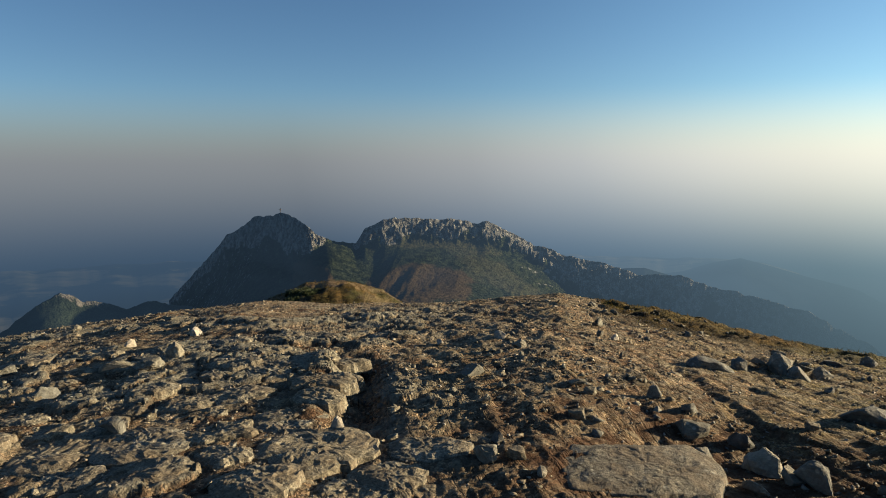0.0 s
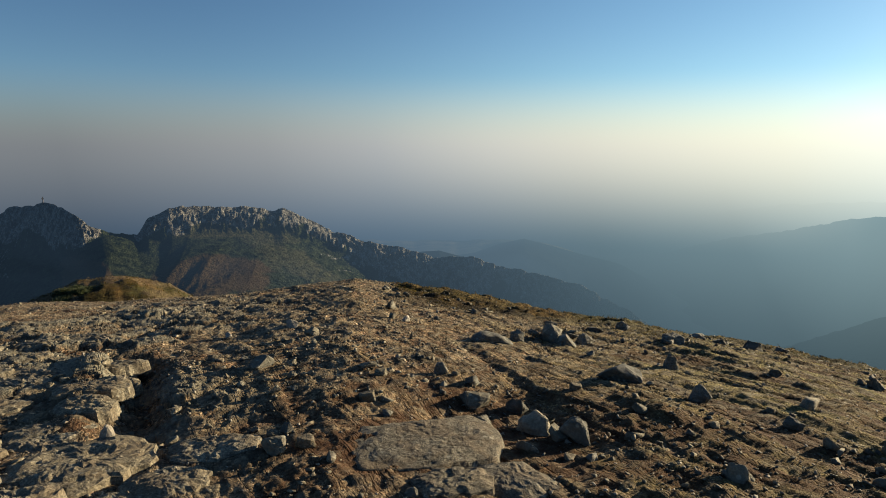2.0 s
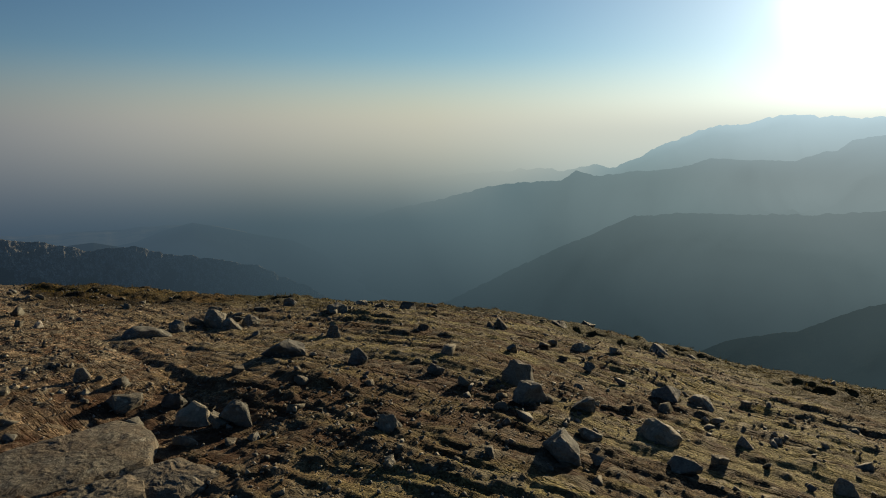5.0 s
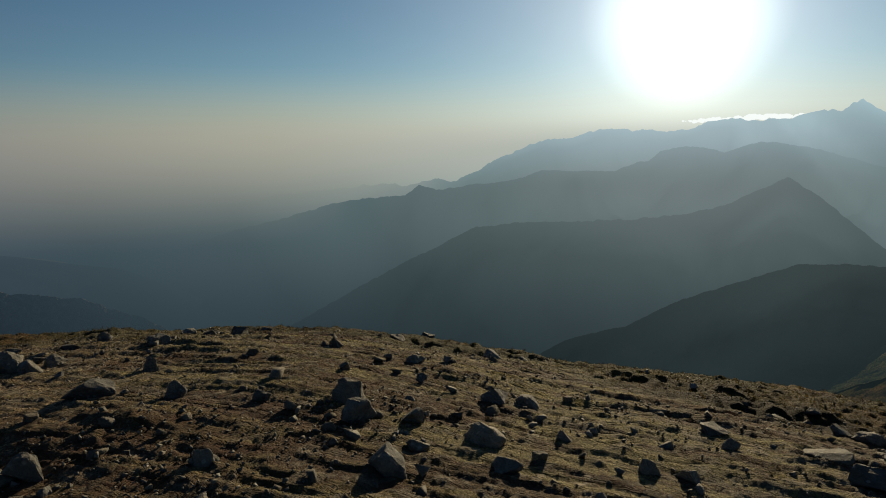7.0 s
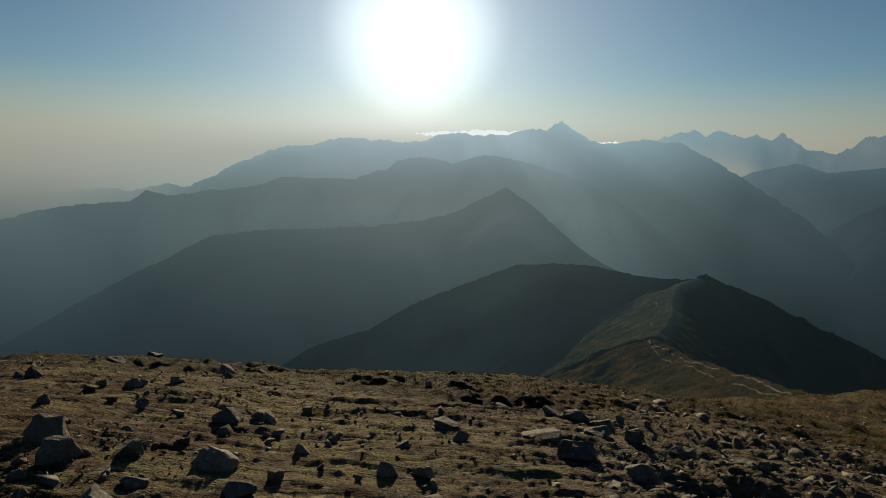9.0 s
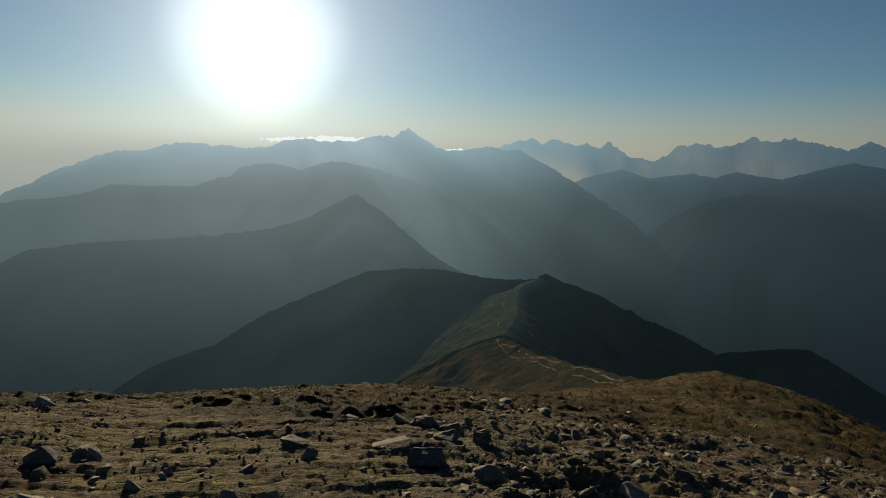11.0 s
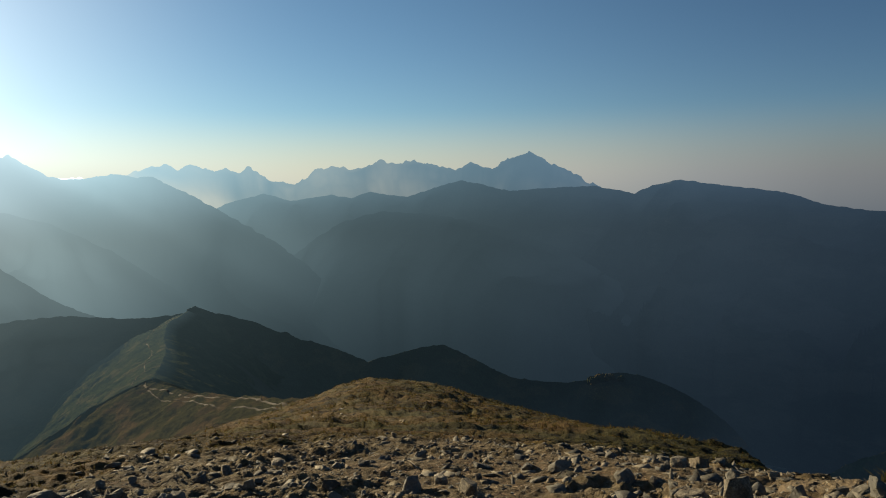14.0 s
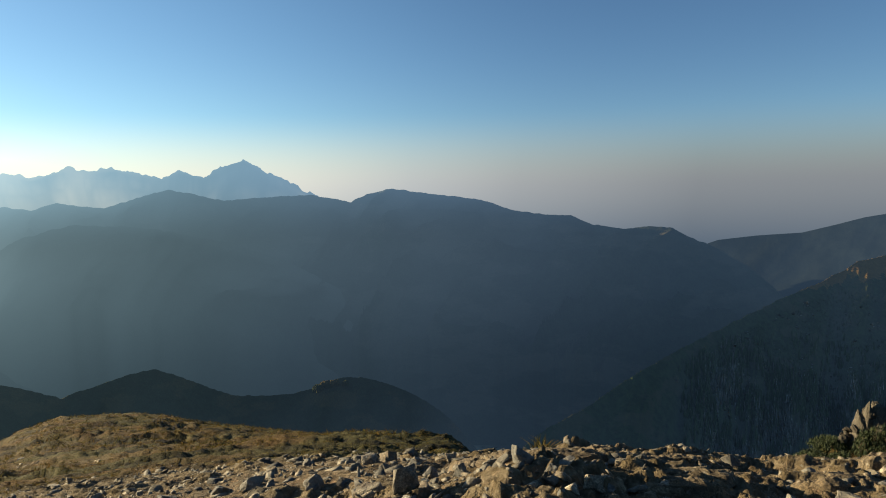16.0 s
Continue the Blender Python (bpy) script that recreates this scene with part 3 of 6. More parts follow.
ground = new("ground", grid_mesh("ground", np.stack([gx, gy, gz], 1), len(radii), len(phis), True, SOIL, [("turf", turf_amount(gx, gy)), ("air", ground_air), ("slab", slab_share), ("crust", terraces(gx, gy)[1]), ("stone", clod_share * (np.hypot(gx, gy) < 15)), ("tone", clod_tone), ("red_soil", np.exp(-((gx - 1.6) / 1.7) ** 2 - ((gy - 3.55) / 0.95) ** 2) + 0.8 * np.exp(-((gx - 3.2) / 1.0) ** 2 - ((gy - 2.7) / 0.6) ** 2) + 0.30 * smooth(-2, 10, bearing(gx, gy)) * (1 - smooth(30, 50, bearing(gx, gy))) * (1 - smooth(4.0, 6.5, np.hypot(gx, gy)))), ("south", smooth(94, 108, bearing(gx, gy)) * (1 - smooth(188, 200, bearing(gx, gy)))), ("east", smooth(18, 50, bearing(gx, gy)) * (1 - smooth(92, 112, bearing(gx, gy))))]))
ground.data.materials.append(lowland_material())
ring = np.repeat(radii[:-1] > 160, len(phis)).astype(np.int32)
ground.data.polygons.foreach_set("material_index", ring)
tagged(ground, "stony brown summit soil fading into dry autumn turf", "ground", kind="structure")


# ---- mountains ----
SURFACES = {}


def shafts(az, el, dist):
    """Painted light shafts that fan out from the sun between the peaks: a factor on a far slope's haze emission."""
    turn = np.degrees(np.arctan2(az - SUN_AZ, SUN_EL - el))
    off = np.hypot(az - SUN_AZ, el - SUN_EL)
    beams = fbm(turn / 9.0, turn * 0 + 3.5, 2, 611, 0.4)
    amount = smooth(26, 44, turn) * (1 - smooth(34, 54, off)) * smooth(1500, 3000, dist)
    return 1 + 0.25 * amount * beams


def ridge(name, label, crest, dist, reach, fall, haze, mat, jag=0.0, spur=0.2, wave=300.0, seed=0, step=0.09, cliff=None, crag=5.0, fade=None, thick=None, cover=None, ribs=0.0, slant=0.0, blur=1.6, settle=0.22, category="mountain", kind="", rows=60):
    """A mountain ridge with a crest through (bearing, height angle) at the distance dist, whose near side falls towards
    the summit, folded into spurs.
    haze: share of painted haze in the slope's shading, at the crest and 6 degrees below it; fade: more haze, by
    bearing; thick: a factor on it.
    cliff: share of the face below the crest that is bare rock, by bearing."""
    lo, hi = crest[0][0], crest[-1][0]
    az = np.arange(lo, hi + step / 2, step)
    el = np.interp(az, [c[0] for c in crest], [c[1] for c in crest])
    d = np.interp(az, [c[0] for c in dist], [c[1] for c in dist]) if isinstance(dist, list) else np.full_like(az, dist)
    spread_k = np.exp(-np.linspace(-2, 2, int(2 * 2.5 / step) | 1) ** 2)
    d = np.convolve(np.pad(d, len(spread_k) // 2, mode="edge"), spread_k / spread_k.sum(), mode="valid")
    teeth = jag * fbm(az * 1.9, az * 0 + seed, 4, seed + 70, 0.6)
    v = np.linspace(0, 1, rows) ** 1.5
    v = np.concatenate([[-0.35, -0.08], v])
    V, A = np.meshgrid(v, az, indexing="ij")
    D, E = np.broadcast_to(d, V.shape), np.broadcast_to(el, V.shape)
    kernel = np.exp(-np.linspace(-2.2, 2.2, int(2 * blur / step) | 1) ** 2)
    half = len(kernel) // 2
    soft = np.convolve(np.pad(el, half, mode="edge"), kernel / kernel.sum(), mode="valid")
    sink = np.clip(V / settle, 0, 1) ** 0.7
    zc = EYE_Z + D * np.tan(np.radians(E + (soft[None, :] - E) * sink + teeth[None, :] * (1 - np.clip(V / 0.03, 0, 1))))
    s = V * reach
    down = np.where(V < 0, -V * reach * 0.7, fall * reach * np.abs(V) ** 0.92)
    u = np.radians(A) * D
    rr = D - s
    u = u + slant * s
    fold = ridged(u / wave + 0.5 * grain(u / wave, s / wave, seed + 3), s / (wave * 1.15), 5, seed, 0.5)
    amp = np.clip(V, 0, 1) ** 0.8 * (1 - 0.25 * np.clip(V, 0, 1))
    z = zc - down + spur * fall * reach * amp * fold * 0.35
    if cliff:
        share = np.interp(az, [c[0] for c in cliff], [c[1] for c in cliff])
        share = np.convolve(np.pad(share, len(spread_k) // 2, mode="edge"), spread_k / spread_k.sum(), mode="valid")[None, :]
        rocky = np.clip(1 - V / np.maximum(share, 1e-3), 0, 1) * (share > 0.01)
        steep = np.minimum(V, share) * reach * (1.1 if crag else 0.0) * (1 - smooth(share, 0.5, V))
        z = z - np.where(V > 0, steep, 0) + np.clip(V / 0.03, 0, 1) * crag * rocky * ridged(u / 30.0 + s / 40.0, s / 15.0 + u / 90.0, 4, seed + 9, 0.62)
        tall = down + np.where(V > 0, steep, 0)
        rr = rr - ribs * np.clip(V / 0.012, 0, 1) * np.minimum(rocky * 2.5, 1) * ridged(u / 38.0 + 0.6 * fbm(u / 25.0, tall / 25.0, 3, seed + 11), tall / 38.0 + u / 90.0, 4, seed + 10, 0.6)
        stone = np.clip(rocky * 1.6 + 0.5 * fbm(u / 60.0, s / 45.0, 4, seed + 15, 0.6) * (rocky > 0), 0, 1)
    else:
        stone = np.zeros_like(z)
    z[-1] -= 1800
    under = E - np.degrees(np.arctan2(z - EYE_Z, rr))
    # haze painted per vertex, by drop below the crest and by fold
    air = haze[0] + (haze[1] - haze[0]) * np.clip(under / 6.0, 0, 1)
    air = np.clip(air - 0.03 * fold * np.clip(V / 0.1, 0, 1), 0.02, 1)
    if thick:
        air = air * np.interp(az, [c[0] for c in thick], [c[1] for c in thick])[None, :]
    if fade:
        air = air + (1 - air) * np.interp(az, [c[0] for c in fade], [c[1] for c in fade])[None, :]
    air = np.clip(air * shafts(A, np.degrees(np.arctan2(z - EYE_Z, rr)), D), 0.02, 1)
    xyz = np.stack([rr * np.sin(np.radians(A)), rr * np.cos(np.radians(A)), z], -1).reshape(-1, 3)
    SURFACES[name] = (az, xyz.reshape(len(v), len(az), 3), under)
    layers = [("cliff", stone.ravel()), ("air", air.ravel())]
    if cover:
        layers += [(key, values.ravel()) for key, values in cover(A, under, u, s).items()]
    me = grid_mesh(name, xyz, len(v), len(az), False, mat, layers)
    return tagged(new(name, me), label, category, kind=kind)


def blob(a, e, a0, e0, wide, tall):
    """A rounded patch, 1 at its middle, 0 at its rim and below 0 outside."""
    return 1 - ((a - a0) / wide) ** 2 - ((e - e0) / tall) ** 2


def rocky_cover(A, under, u, s):
    """Brown meadows low on the face, olive grass below the crags, bare rock on the western flank and in gullies."""
    n = fbm(u / 70.0, s / 70.0, 5, 520, 0.6)
    brown = np.maximum.reduce([blob(A, under, -2.6, 5.6, 5.2, 1.9), blob(A, under, -11.6, 5.6, 1.9, 3.3), blob(A, under, -9.6, 6.6, 2.2, 1.7)])
    olive = np.maximum.reduce([blob(A, under, -2.0, 1.75, 5.4, 1.05), blob(A, under, 4.8, 4.3, 4.4, 1.3), blob(A, under, 1.5, 2.1, 3.0, 0.9)])
    scree = fbm(u / 16.0 + s / 20.0, s / 90.0, 4, 530, 0.6) - 0.35 - 0.10 * under - 0.9 * (1 - smooth(3, 8, A)) + 0.35 * smooth(8, 14, A)
    west = smooth(-12.4, -15.2, A + 0.5 * under + 0.5 * n) * 0.6
    crown = blob(A, under, -12.9, 0.35, 1.5, 0.95)
    return {"brown": smooth(-0.12, 0.14, brown + 0.30 * n), "olive": smooth(-0.1, 0.5, olive + 0.8 * n), "bare": np.clip(np.maximum.reduce([smooth(0.0, 0.25, scree), west, smooth(-0.2, 0.3, crown + 0.4 * n)]), 0, 1)}


def rocky_material():
    """Limestone crags over dwarf pine, olive grass and brown meadows, with lit haze mixed in as emission."""
    m, nd = material("pine_and_limestone")
    geo = nd.add("ShaderNodeNewGeometry").outputs["Position"]
    n2 = nd.noise(geo, 0.06, 6, 0.7)
    n3 = nd.noise(nd.scaled(geo, (1, 1, 0.5)), 0.11, 6, 0.75)
    n4 = nd.noise(geo, 0.028, 6, 0.62)
    c = nd.mix(nd.span(n2, 0.35, 0.65), (0.011, 0.016, 0.009), (0.046, 0.056, 0.028))
    speck = nd.noise(geo, 0.3, 4, 0.7)
    c = nd.mix(1.0, c, nd.ramp(speck, [(0.36, 0.5), (0.64, 1.6)]), "MULTIPLY")
    c = nd.mix(nd.math("MULTIPLY", nd.attribute("olive"), nd.span(n3, 0.36, 0.60)), c, nd.mix(n2, (0.048, 0.052, 0.026), (0.12, 0.112, 0.062)))
    c = nd.mix(nd.math("MULTIPLY", nd.attribute("brown"), nd.span(n2, 0.30, 0.44)), c, nd.mix(n4, (0.058, 0.040, 0.021), (0.108, 0.080, 0.042)))
    stone = nd.math("MAXIMUM", nd.attribute("cliff"), nd.math("MULTIPLY", nd.attribute("bare"), 0.62))
    stone = nd.math("ADD", stone, nd.math("MULTIPLY", nd.math("SUBTRACT", n3, 0.5), 1.5))
    grey = nd.mix(nd.span(nd.math("ADD", n3, nd.math("MULTIPLY", nd.math("SUBTRACT", speck, 0.5), 0.6)), 0.40, 0.60), (0.040, 0.040, 0.038), (0.34, 0.33, 0.30))
    c = nd.mix(nd.span(stone, 0.44, 0.60), c, grey)
    h = nd.math("ADD", n2, nd.math("MULTIPLY", n3, 0.9))
    b = nd.add("ShaderNodeBsdfDiffuse")
    nd.put(b.inputs[0], c)
    nd.put(b.inputs["Normal"], nd.bump(nd.math("ADD", h, nd.math("MULTIPLY", speck, 0.3)), 20.0, 1.0))
    # haze painted over the mountain as emission
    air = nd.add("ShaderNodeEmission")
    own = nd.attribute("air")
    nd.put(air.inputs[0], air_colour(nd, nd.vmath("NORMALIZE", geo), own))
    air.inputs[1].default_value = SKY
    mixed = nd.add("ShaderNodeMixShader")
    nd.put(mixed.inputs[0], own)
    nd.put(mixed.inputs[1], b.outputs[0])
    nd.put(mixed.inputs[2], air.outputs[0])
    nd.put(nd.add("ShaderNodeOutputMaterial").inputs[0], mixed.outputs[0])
    return m


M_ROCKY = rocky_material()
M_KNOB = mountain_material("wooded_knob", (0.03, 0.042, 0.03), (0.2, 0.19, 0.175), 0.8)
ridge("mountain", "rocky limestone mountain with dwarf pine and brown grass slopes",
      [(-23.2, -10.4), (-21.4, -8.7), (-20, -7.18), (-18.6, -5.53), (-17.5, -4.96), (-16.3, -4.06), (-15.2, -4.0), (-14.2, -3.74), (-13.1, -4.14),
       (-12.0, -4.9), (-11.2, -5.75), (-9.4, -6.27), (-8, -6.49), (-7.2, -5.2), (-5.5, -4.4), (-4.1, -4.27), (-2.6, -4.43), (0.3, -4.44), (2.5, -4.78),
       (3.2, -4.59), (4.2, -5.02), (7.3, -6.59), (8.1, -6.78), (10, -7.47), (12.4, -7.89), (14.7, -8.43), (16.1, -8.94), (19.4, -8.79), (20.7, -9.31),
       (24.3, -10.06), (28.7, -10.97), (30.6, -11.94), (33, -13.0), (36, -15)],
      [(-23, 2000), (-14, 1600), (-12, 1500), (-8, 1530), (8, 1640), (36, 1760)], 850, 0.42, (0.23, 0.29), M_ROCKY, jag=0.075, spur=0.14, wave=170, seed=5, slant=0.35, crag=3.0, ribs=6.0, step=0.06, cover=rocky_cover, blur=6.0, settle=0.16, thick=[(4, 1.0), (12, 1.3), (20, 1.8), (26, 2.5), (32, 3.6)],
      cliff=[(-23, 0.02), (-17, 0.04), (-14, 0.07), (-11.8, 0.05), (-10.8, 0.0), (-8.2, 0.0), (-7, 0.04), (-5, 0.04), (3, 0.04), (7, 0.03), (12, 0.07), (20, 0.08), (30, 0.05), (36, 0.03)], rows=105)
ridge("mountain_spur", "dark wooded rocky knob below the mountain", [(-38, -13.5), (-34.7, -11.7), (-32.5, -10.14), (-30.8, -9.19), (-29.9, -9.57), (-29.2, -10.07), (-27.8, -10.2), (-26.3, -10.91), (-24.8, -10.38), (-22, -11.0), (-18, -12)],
      1500, 500, 0.5, (0.30, 0.5), M_KNOB, blur=5.0, settle=0.14, jag=0.06, spur=0.4, wave=140, seed=8, cliff=[(-31, 0.0), (-29.6, 0.06), (-28, 0.0)])


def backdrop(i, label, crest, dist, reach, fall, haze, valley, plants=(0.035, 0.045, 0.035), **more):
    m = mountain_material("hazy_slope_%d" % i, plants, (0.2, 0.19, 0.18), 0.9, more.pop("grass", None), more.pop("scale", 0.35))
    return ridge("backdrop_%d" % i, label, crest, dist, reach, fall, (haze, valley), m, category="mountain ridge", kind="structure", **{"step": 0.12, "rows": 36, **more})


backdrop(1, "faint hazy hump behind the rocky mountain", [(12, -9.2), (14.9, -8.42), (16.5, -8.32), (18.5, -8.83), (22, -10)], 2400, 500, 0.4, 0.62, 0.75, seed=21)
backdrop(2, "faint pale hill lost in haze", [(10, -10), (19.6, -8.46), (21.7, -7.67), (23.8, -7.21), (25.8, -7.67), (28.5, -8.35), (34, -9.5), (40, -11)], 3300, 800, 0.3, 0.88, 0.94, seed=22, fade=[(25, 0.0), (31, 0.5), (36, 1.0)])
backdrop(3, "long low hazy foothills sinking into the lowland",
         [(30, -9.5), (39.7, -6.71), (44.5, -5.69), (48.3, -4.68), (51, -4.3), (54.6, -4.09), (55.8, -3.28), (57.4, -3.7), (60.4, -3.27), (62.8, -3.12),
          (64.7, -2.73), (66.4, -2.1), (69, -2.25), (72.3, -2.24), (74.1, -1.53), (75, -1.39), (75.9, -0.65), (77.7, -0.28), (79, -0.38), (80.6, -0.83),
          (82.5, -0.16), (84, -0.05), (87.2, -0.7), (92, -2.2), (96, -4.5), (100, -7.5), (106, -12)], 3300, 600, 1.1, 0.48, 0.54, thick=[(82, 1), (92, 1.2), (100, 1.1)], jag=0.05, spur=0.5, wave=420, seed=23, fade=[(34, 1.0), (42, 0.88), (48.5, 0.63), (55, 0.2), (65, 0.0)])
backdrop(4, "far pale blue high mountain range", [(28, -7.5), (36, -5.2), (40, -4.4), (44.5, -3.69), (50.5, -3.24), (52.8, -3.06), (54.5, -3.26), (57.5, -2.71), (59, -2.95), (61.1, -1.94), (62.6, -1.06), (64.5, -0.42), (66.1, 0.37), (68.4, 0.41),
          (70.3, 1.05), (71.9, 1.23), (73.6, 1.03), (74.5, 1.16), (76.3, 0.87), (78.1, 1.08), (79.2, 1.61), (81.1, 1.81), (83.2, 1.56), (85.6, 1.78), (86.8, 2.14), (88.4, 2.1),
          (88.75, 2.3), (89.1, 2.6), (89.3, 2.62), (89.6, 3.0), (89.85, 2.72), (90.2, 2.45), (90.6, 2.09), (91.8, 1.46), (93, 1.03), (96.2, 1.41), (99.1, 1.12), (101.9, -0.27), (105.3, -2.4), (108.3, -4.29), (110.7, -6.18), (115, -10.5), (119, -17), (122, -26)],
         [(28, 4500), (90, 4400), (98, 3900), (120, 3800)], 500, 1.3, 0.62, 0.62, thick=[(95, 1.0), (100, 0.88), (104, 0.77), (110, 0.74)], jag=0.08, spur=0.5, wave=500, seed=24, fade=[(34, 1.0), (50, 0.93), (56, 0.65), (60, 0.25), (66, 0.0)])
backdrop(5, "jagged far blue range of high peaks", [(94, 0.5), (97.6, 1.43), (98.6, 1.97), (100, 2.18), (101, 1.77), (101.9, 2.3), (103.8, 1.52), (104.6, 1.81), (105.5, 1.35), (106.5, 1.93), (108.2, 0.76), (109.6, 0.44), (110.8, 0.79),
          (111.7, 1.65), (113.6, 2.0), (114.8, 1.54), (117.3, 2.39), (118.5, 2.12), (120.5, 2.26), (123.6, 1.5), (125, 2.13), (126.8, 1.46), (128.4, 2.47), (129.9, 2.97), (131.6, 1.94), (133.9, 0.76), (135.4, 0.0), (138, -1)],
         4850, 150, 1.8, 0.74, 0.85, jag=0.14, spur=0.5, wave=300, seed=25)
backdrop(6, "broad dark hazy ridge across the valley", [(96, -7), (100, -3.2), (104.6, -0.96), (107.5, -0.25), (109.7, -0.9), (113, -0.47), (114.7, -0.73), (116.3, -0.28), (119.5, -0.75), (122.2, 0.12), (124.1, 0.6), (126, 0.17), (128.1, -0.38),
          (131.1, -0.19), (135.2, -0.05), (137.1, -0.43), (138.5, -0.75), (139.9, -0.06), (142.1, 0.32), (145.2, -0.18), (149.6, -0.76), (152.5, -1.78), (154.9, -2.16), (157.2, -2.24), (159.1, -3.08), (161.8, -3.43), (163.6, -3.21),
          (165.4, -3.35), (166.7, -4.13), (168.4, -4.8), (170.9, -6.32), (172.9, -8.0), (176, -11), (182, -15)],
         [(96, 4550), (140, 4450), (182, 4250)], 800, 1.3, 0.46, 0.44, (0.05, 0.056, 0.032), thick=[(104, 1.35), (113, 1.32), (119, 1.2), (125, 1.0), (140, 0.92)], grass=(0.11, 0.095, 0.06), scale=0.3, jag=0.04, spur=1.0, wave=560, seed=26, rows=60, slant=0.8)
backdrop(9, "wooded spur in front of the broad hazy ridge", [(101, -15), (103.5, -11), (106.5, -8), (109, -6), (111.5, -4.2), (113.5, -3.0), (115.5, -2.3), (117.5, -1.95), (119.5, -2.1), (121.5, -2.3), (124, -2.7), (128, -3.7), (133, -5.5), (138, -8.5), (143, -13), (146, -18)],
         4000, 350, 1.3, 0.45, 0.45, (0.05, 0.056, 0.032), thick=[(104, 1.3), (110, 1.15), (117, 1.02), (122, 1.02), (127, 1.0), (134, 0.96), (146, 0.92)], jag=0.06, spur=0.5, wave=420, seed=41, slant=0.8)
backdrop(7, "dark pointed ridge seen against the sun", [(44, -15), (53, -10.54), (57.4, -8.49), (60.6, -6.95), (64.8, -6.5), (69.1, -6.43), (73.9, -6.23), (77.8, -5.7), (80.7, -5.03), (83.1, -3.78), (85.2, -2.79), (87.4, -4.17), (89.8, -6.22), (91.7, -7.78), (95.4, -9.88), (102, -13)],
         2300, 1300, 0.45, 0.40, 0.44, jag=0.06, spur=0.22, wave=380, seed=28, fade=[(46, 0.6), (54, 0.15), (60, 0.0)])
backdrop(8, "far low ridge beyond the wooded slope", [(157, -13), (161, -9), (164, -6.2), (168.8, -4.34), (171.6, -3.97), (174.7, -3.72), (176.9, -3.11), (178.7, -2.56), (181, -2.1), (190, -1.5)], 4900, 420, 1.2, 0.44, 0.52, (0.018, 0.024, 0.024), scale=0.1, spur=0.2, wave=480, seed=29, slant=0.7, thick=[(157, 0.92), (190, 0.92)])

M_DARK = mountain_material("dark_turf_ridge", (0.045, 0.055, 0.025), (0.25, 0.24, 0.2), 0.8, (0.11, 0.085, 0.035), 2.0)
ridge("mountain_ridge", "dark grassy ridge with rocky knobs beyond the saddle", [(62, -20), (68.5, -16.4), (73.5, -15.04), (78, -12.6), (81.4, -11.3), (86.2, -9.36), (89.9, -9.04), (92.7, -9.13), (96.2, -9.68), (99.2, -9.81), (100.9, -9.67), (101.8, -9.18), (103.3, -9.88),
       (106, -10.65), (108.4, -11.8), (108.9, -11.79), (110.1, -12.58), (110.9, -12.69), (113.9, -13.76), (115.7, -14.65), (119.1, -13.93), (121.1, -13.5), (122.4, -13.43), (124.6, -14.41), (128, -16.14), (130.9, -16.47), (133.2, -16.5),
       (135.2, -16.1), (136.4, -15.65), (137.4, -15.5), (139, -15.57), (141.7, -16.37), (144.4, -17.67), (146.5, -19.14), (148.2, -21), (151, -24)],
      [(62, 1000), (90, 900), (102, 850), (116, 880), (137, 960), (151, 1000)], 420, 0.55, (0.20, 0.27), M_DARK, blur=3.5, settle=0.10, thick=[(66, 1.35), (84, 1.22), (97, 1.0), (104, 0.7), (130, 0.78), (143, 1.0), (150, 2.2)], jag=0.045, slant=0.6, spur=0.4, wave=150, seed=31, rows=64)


def spur_slope(name, label, spine, left, right, mat, haze, seed):
    """A spur whose spine runs away from the eye through (bearing, height angle, distance), with a flank on either side: bearing, width, steepness."""
    t = np.linspace(0, 1, 150)
    at = np.linspace(0, 1, len(spine))
    az_s, el_s, d_s = (np.interp(t, at, [p[k] for p in spine]) for k in range(3))
    w = np.concatenate([-np.linspace(1, 0, 40, endpoint=False) ** 1.3, np.linspace(0, 1, 90) ** 1.3])
    W, D = np.meshgrid(w, d_s, indexing="ij")
    A, E = np.broadcast_to(az_s, W.shape), np.broadcast_to(el_s, W.shape)
    out = np.where(W > 0, W * left[1], -W * right[1]) * (1 + 0.3 * fbm(D / 45.0, W * 0 + seed, 3, seed + 20))
    turn = np.radians(np.where(W > 0, left[0], right[0]))
    x, y = D * np.sin(np.radians(A)) + out * np.sin(turn), D * np.cos(np.radians(A)) + out * np.cos(turn)
    z = EYE_Z + D * np.tan(np.radians(E)) - out * np.where(W > 0, left[2], right[2]) - 0.0022 * out ** 2
    z = z + np.clip(out / 60, 0, 1) * (3.2 * ridged(x / 75, y / 75, 4, seed, 0.5) + 1.2 * fbm(x / 9, y / 9, 3, seed + 5)) + 1.0 * fbm(x / 12, y / 12, 3, seed + 9)
    xyz = np.stack([x, y, z], -1).reshape(-1, 3)
    # painted haze, weaker on the right flank
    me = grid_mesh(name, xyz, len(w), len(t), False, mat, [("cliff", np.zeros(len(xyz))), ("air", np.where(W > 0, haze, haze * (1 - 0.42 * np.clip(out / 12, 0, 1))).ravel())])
    SURFACES[name] = (w, xyz.reshape(len(w), len(t), 3))
    me.flip_normals()
    return tagged(new(name, me), label, "mountain")


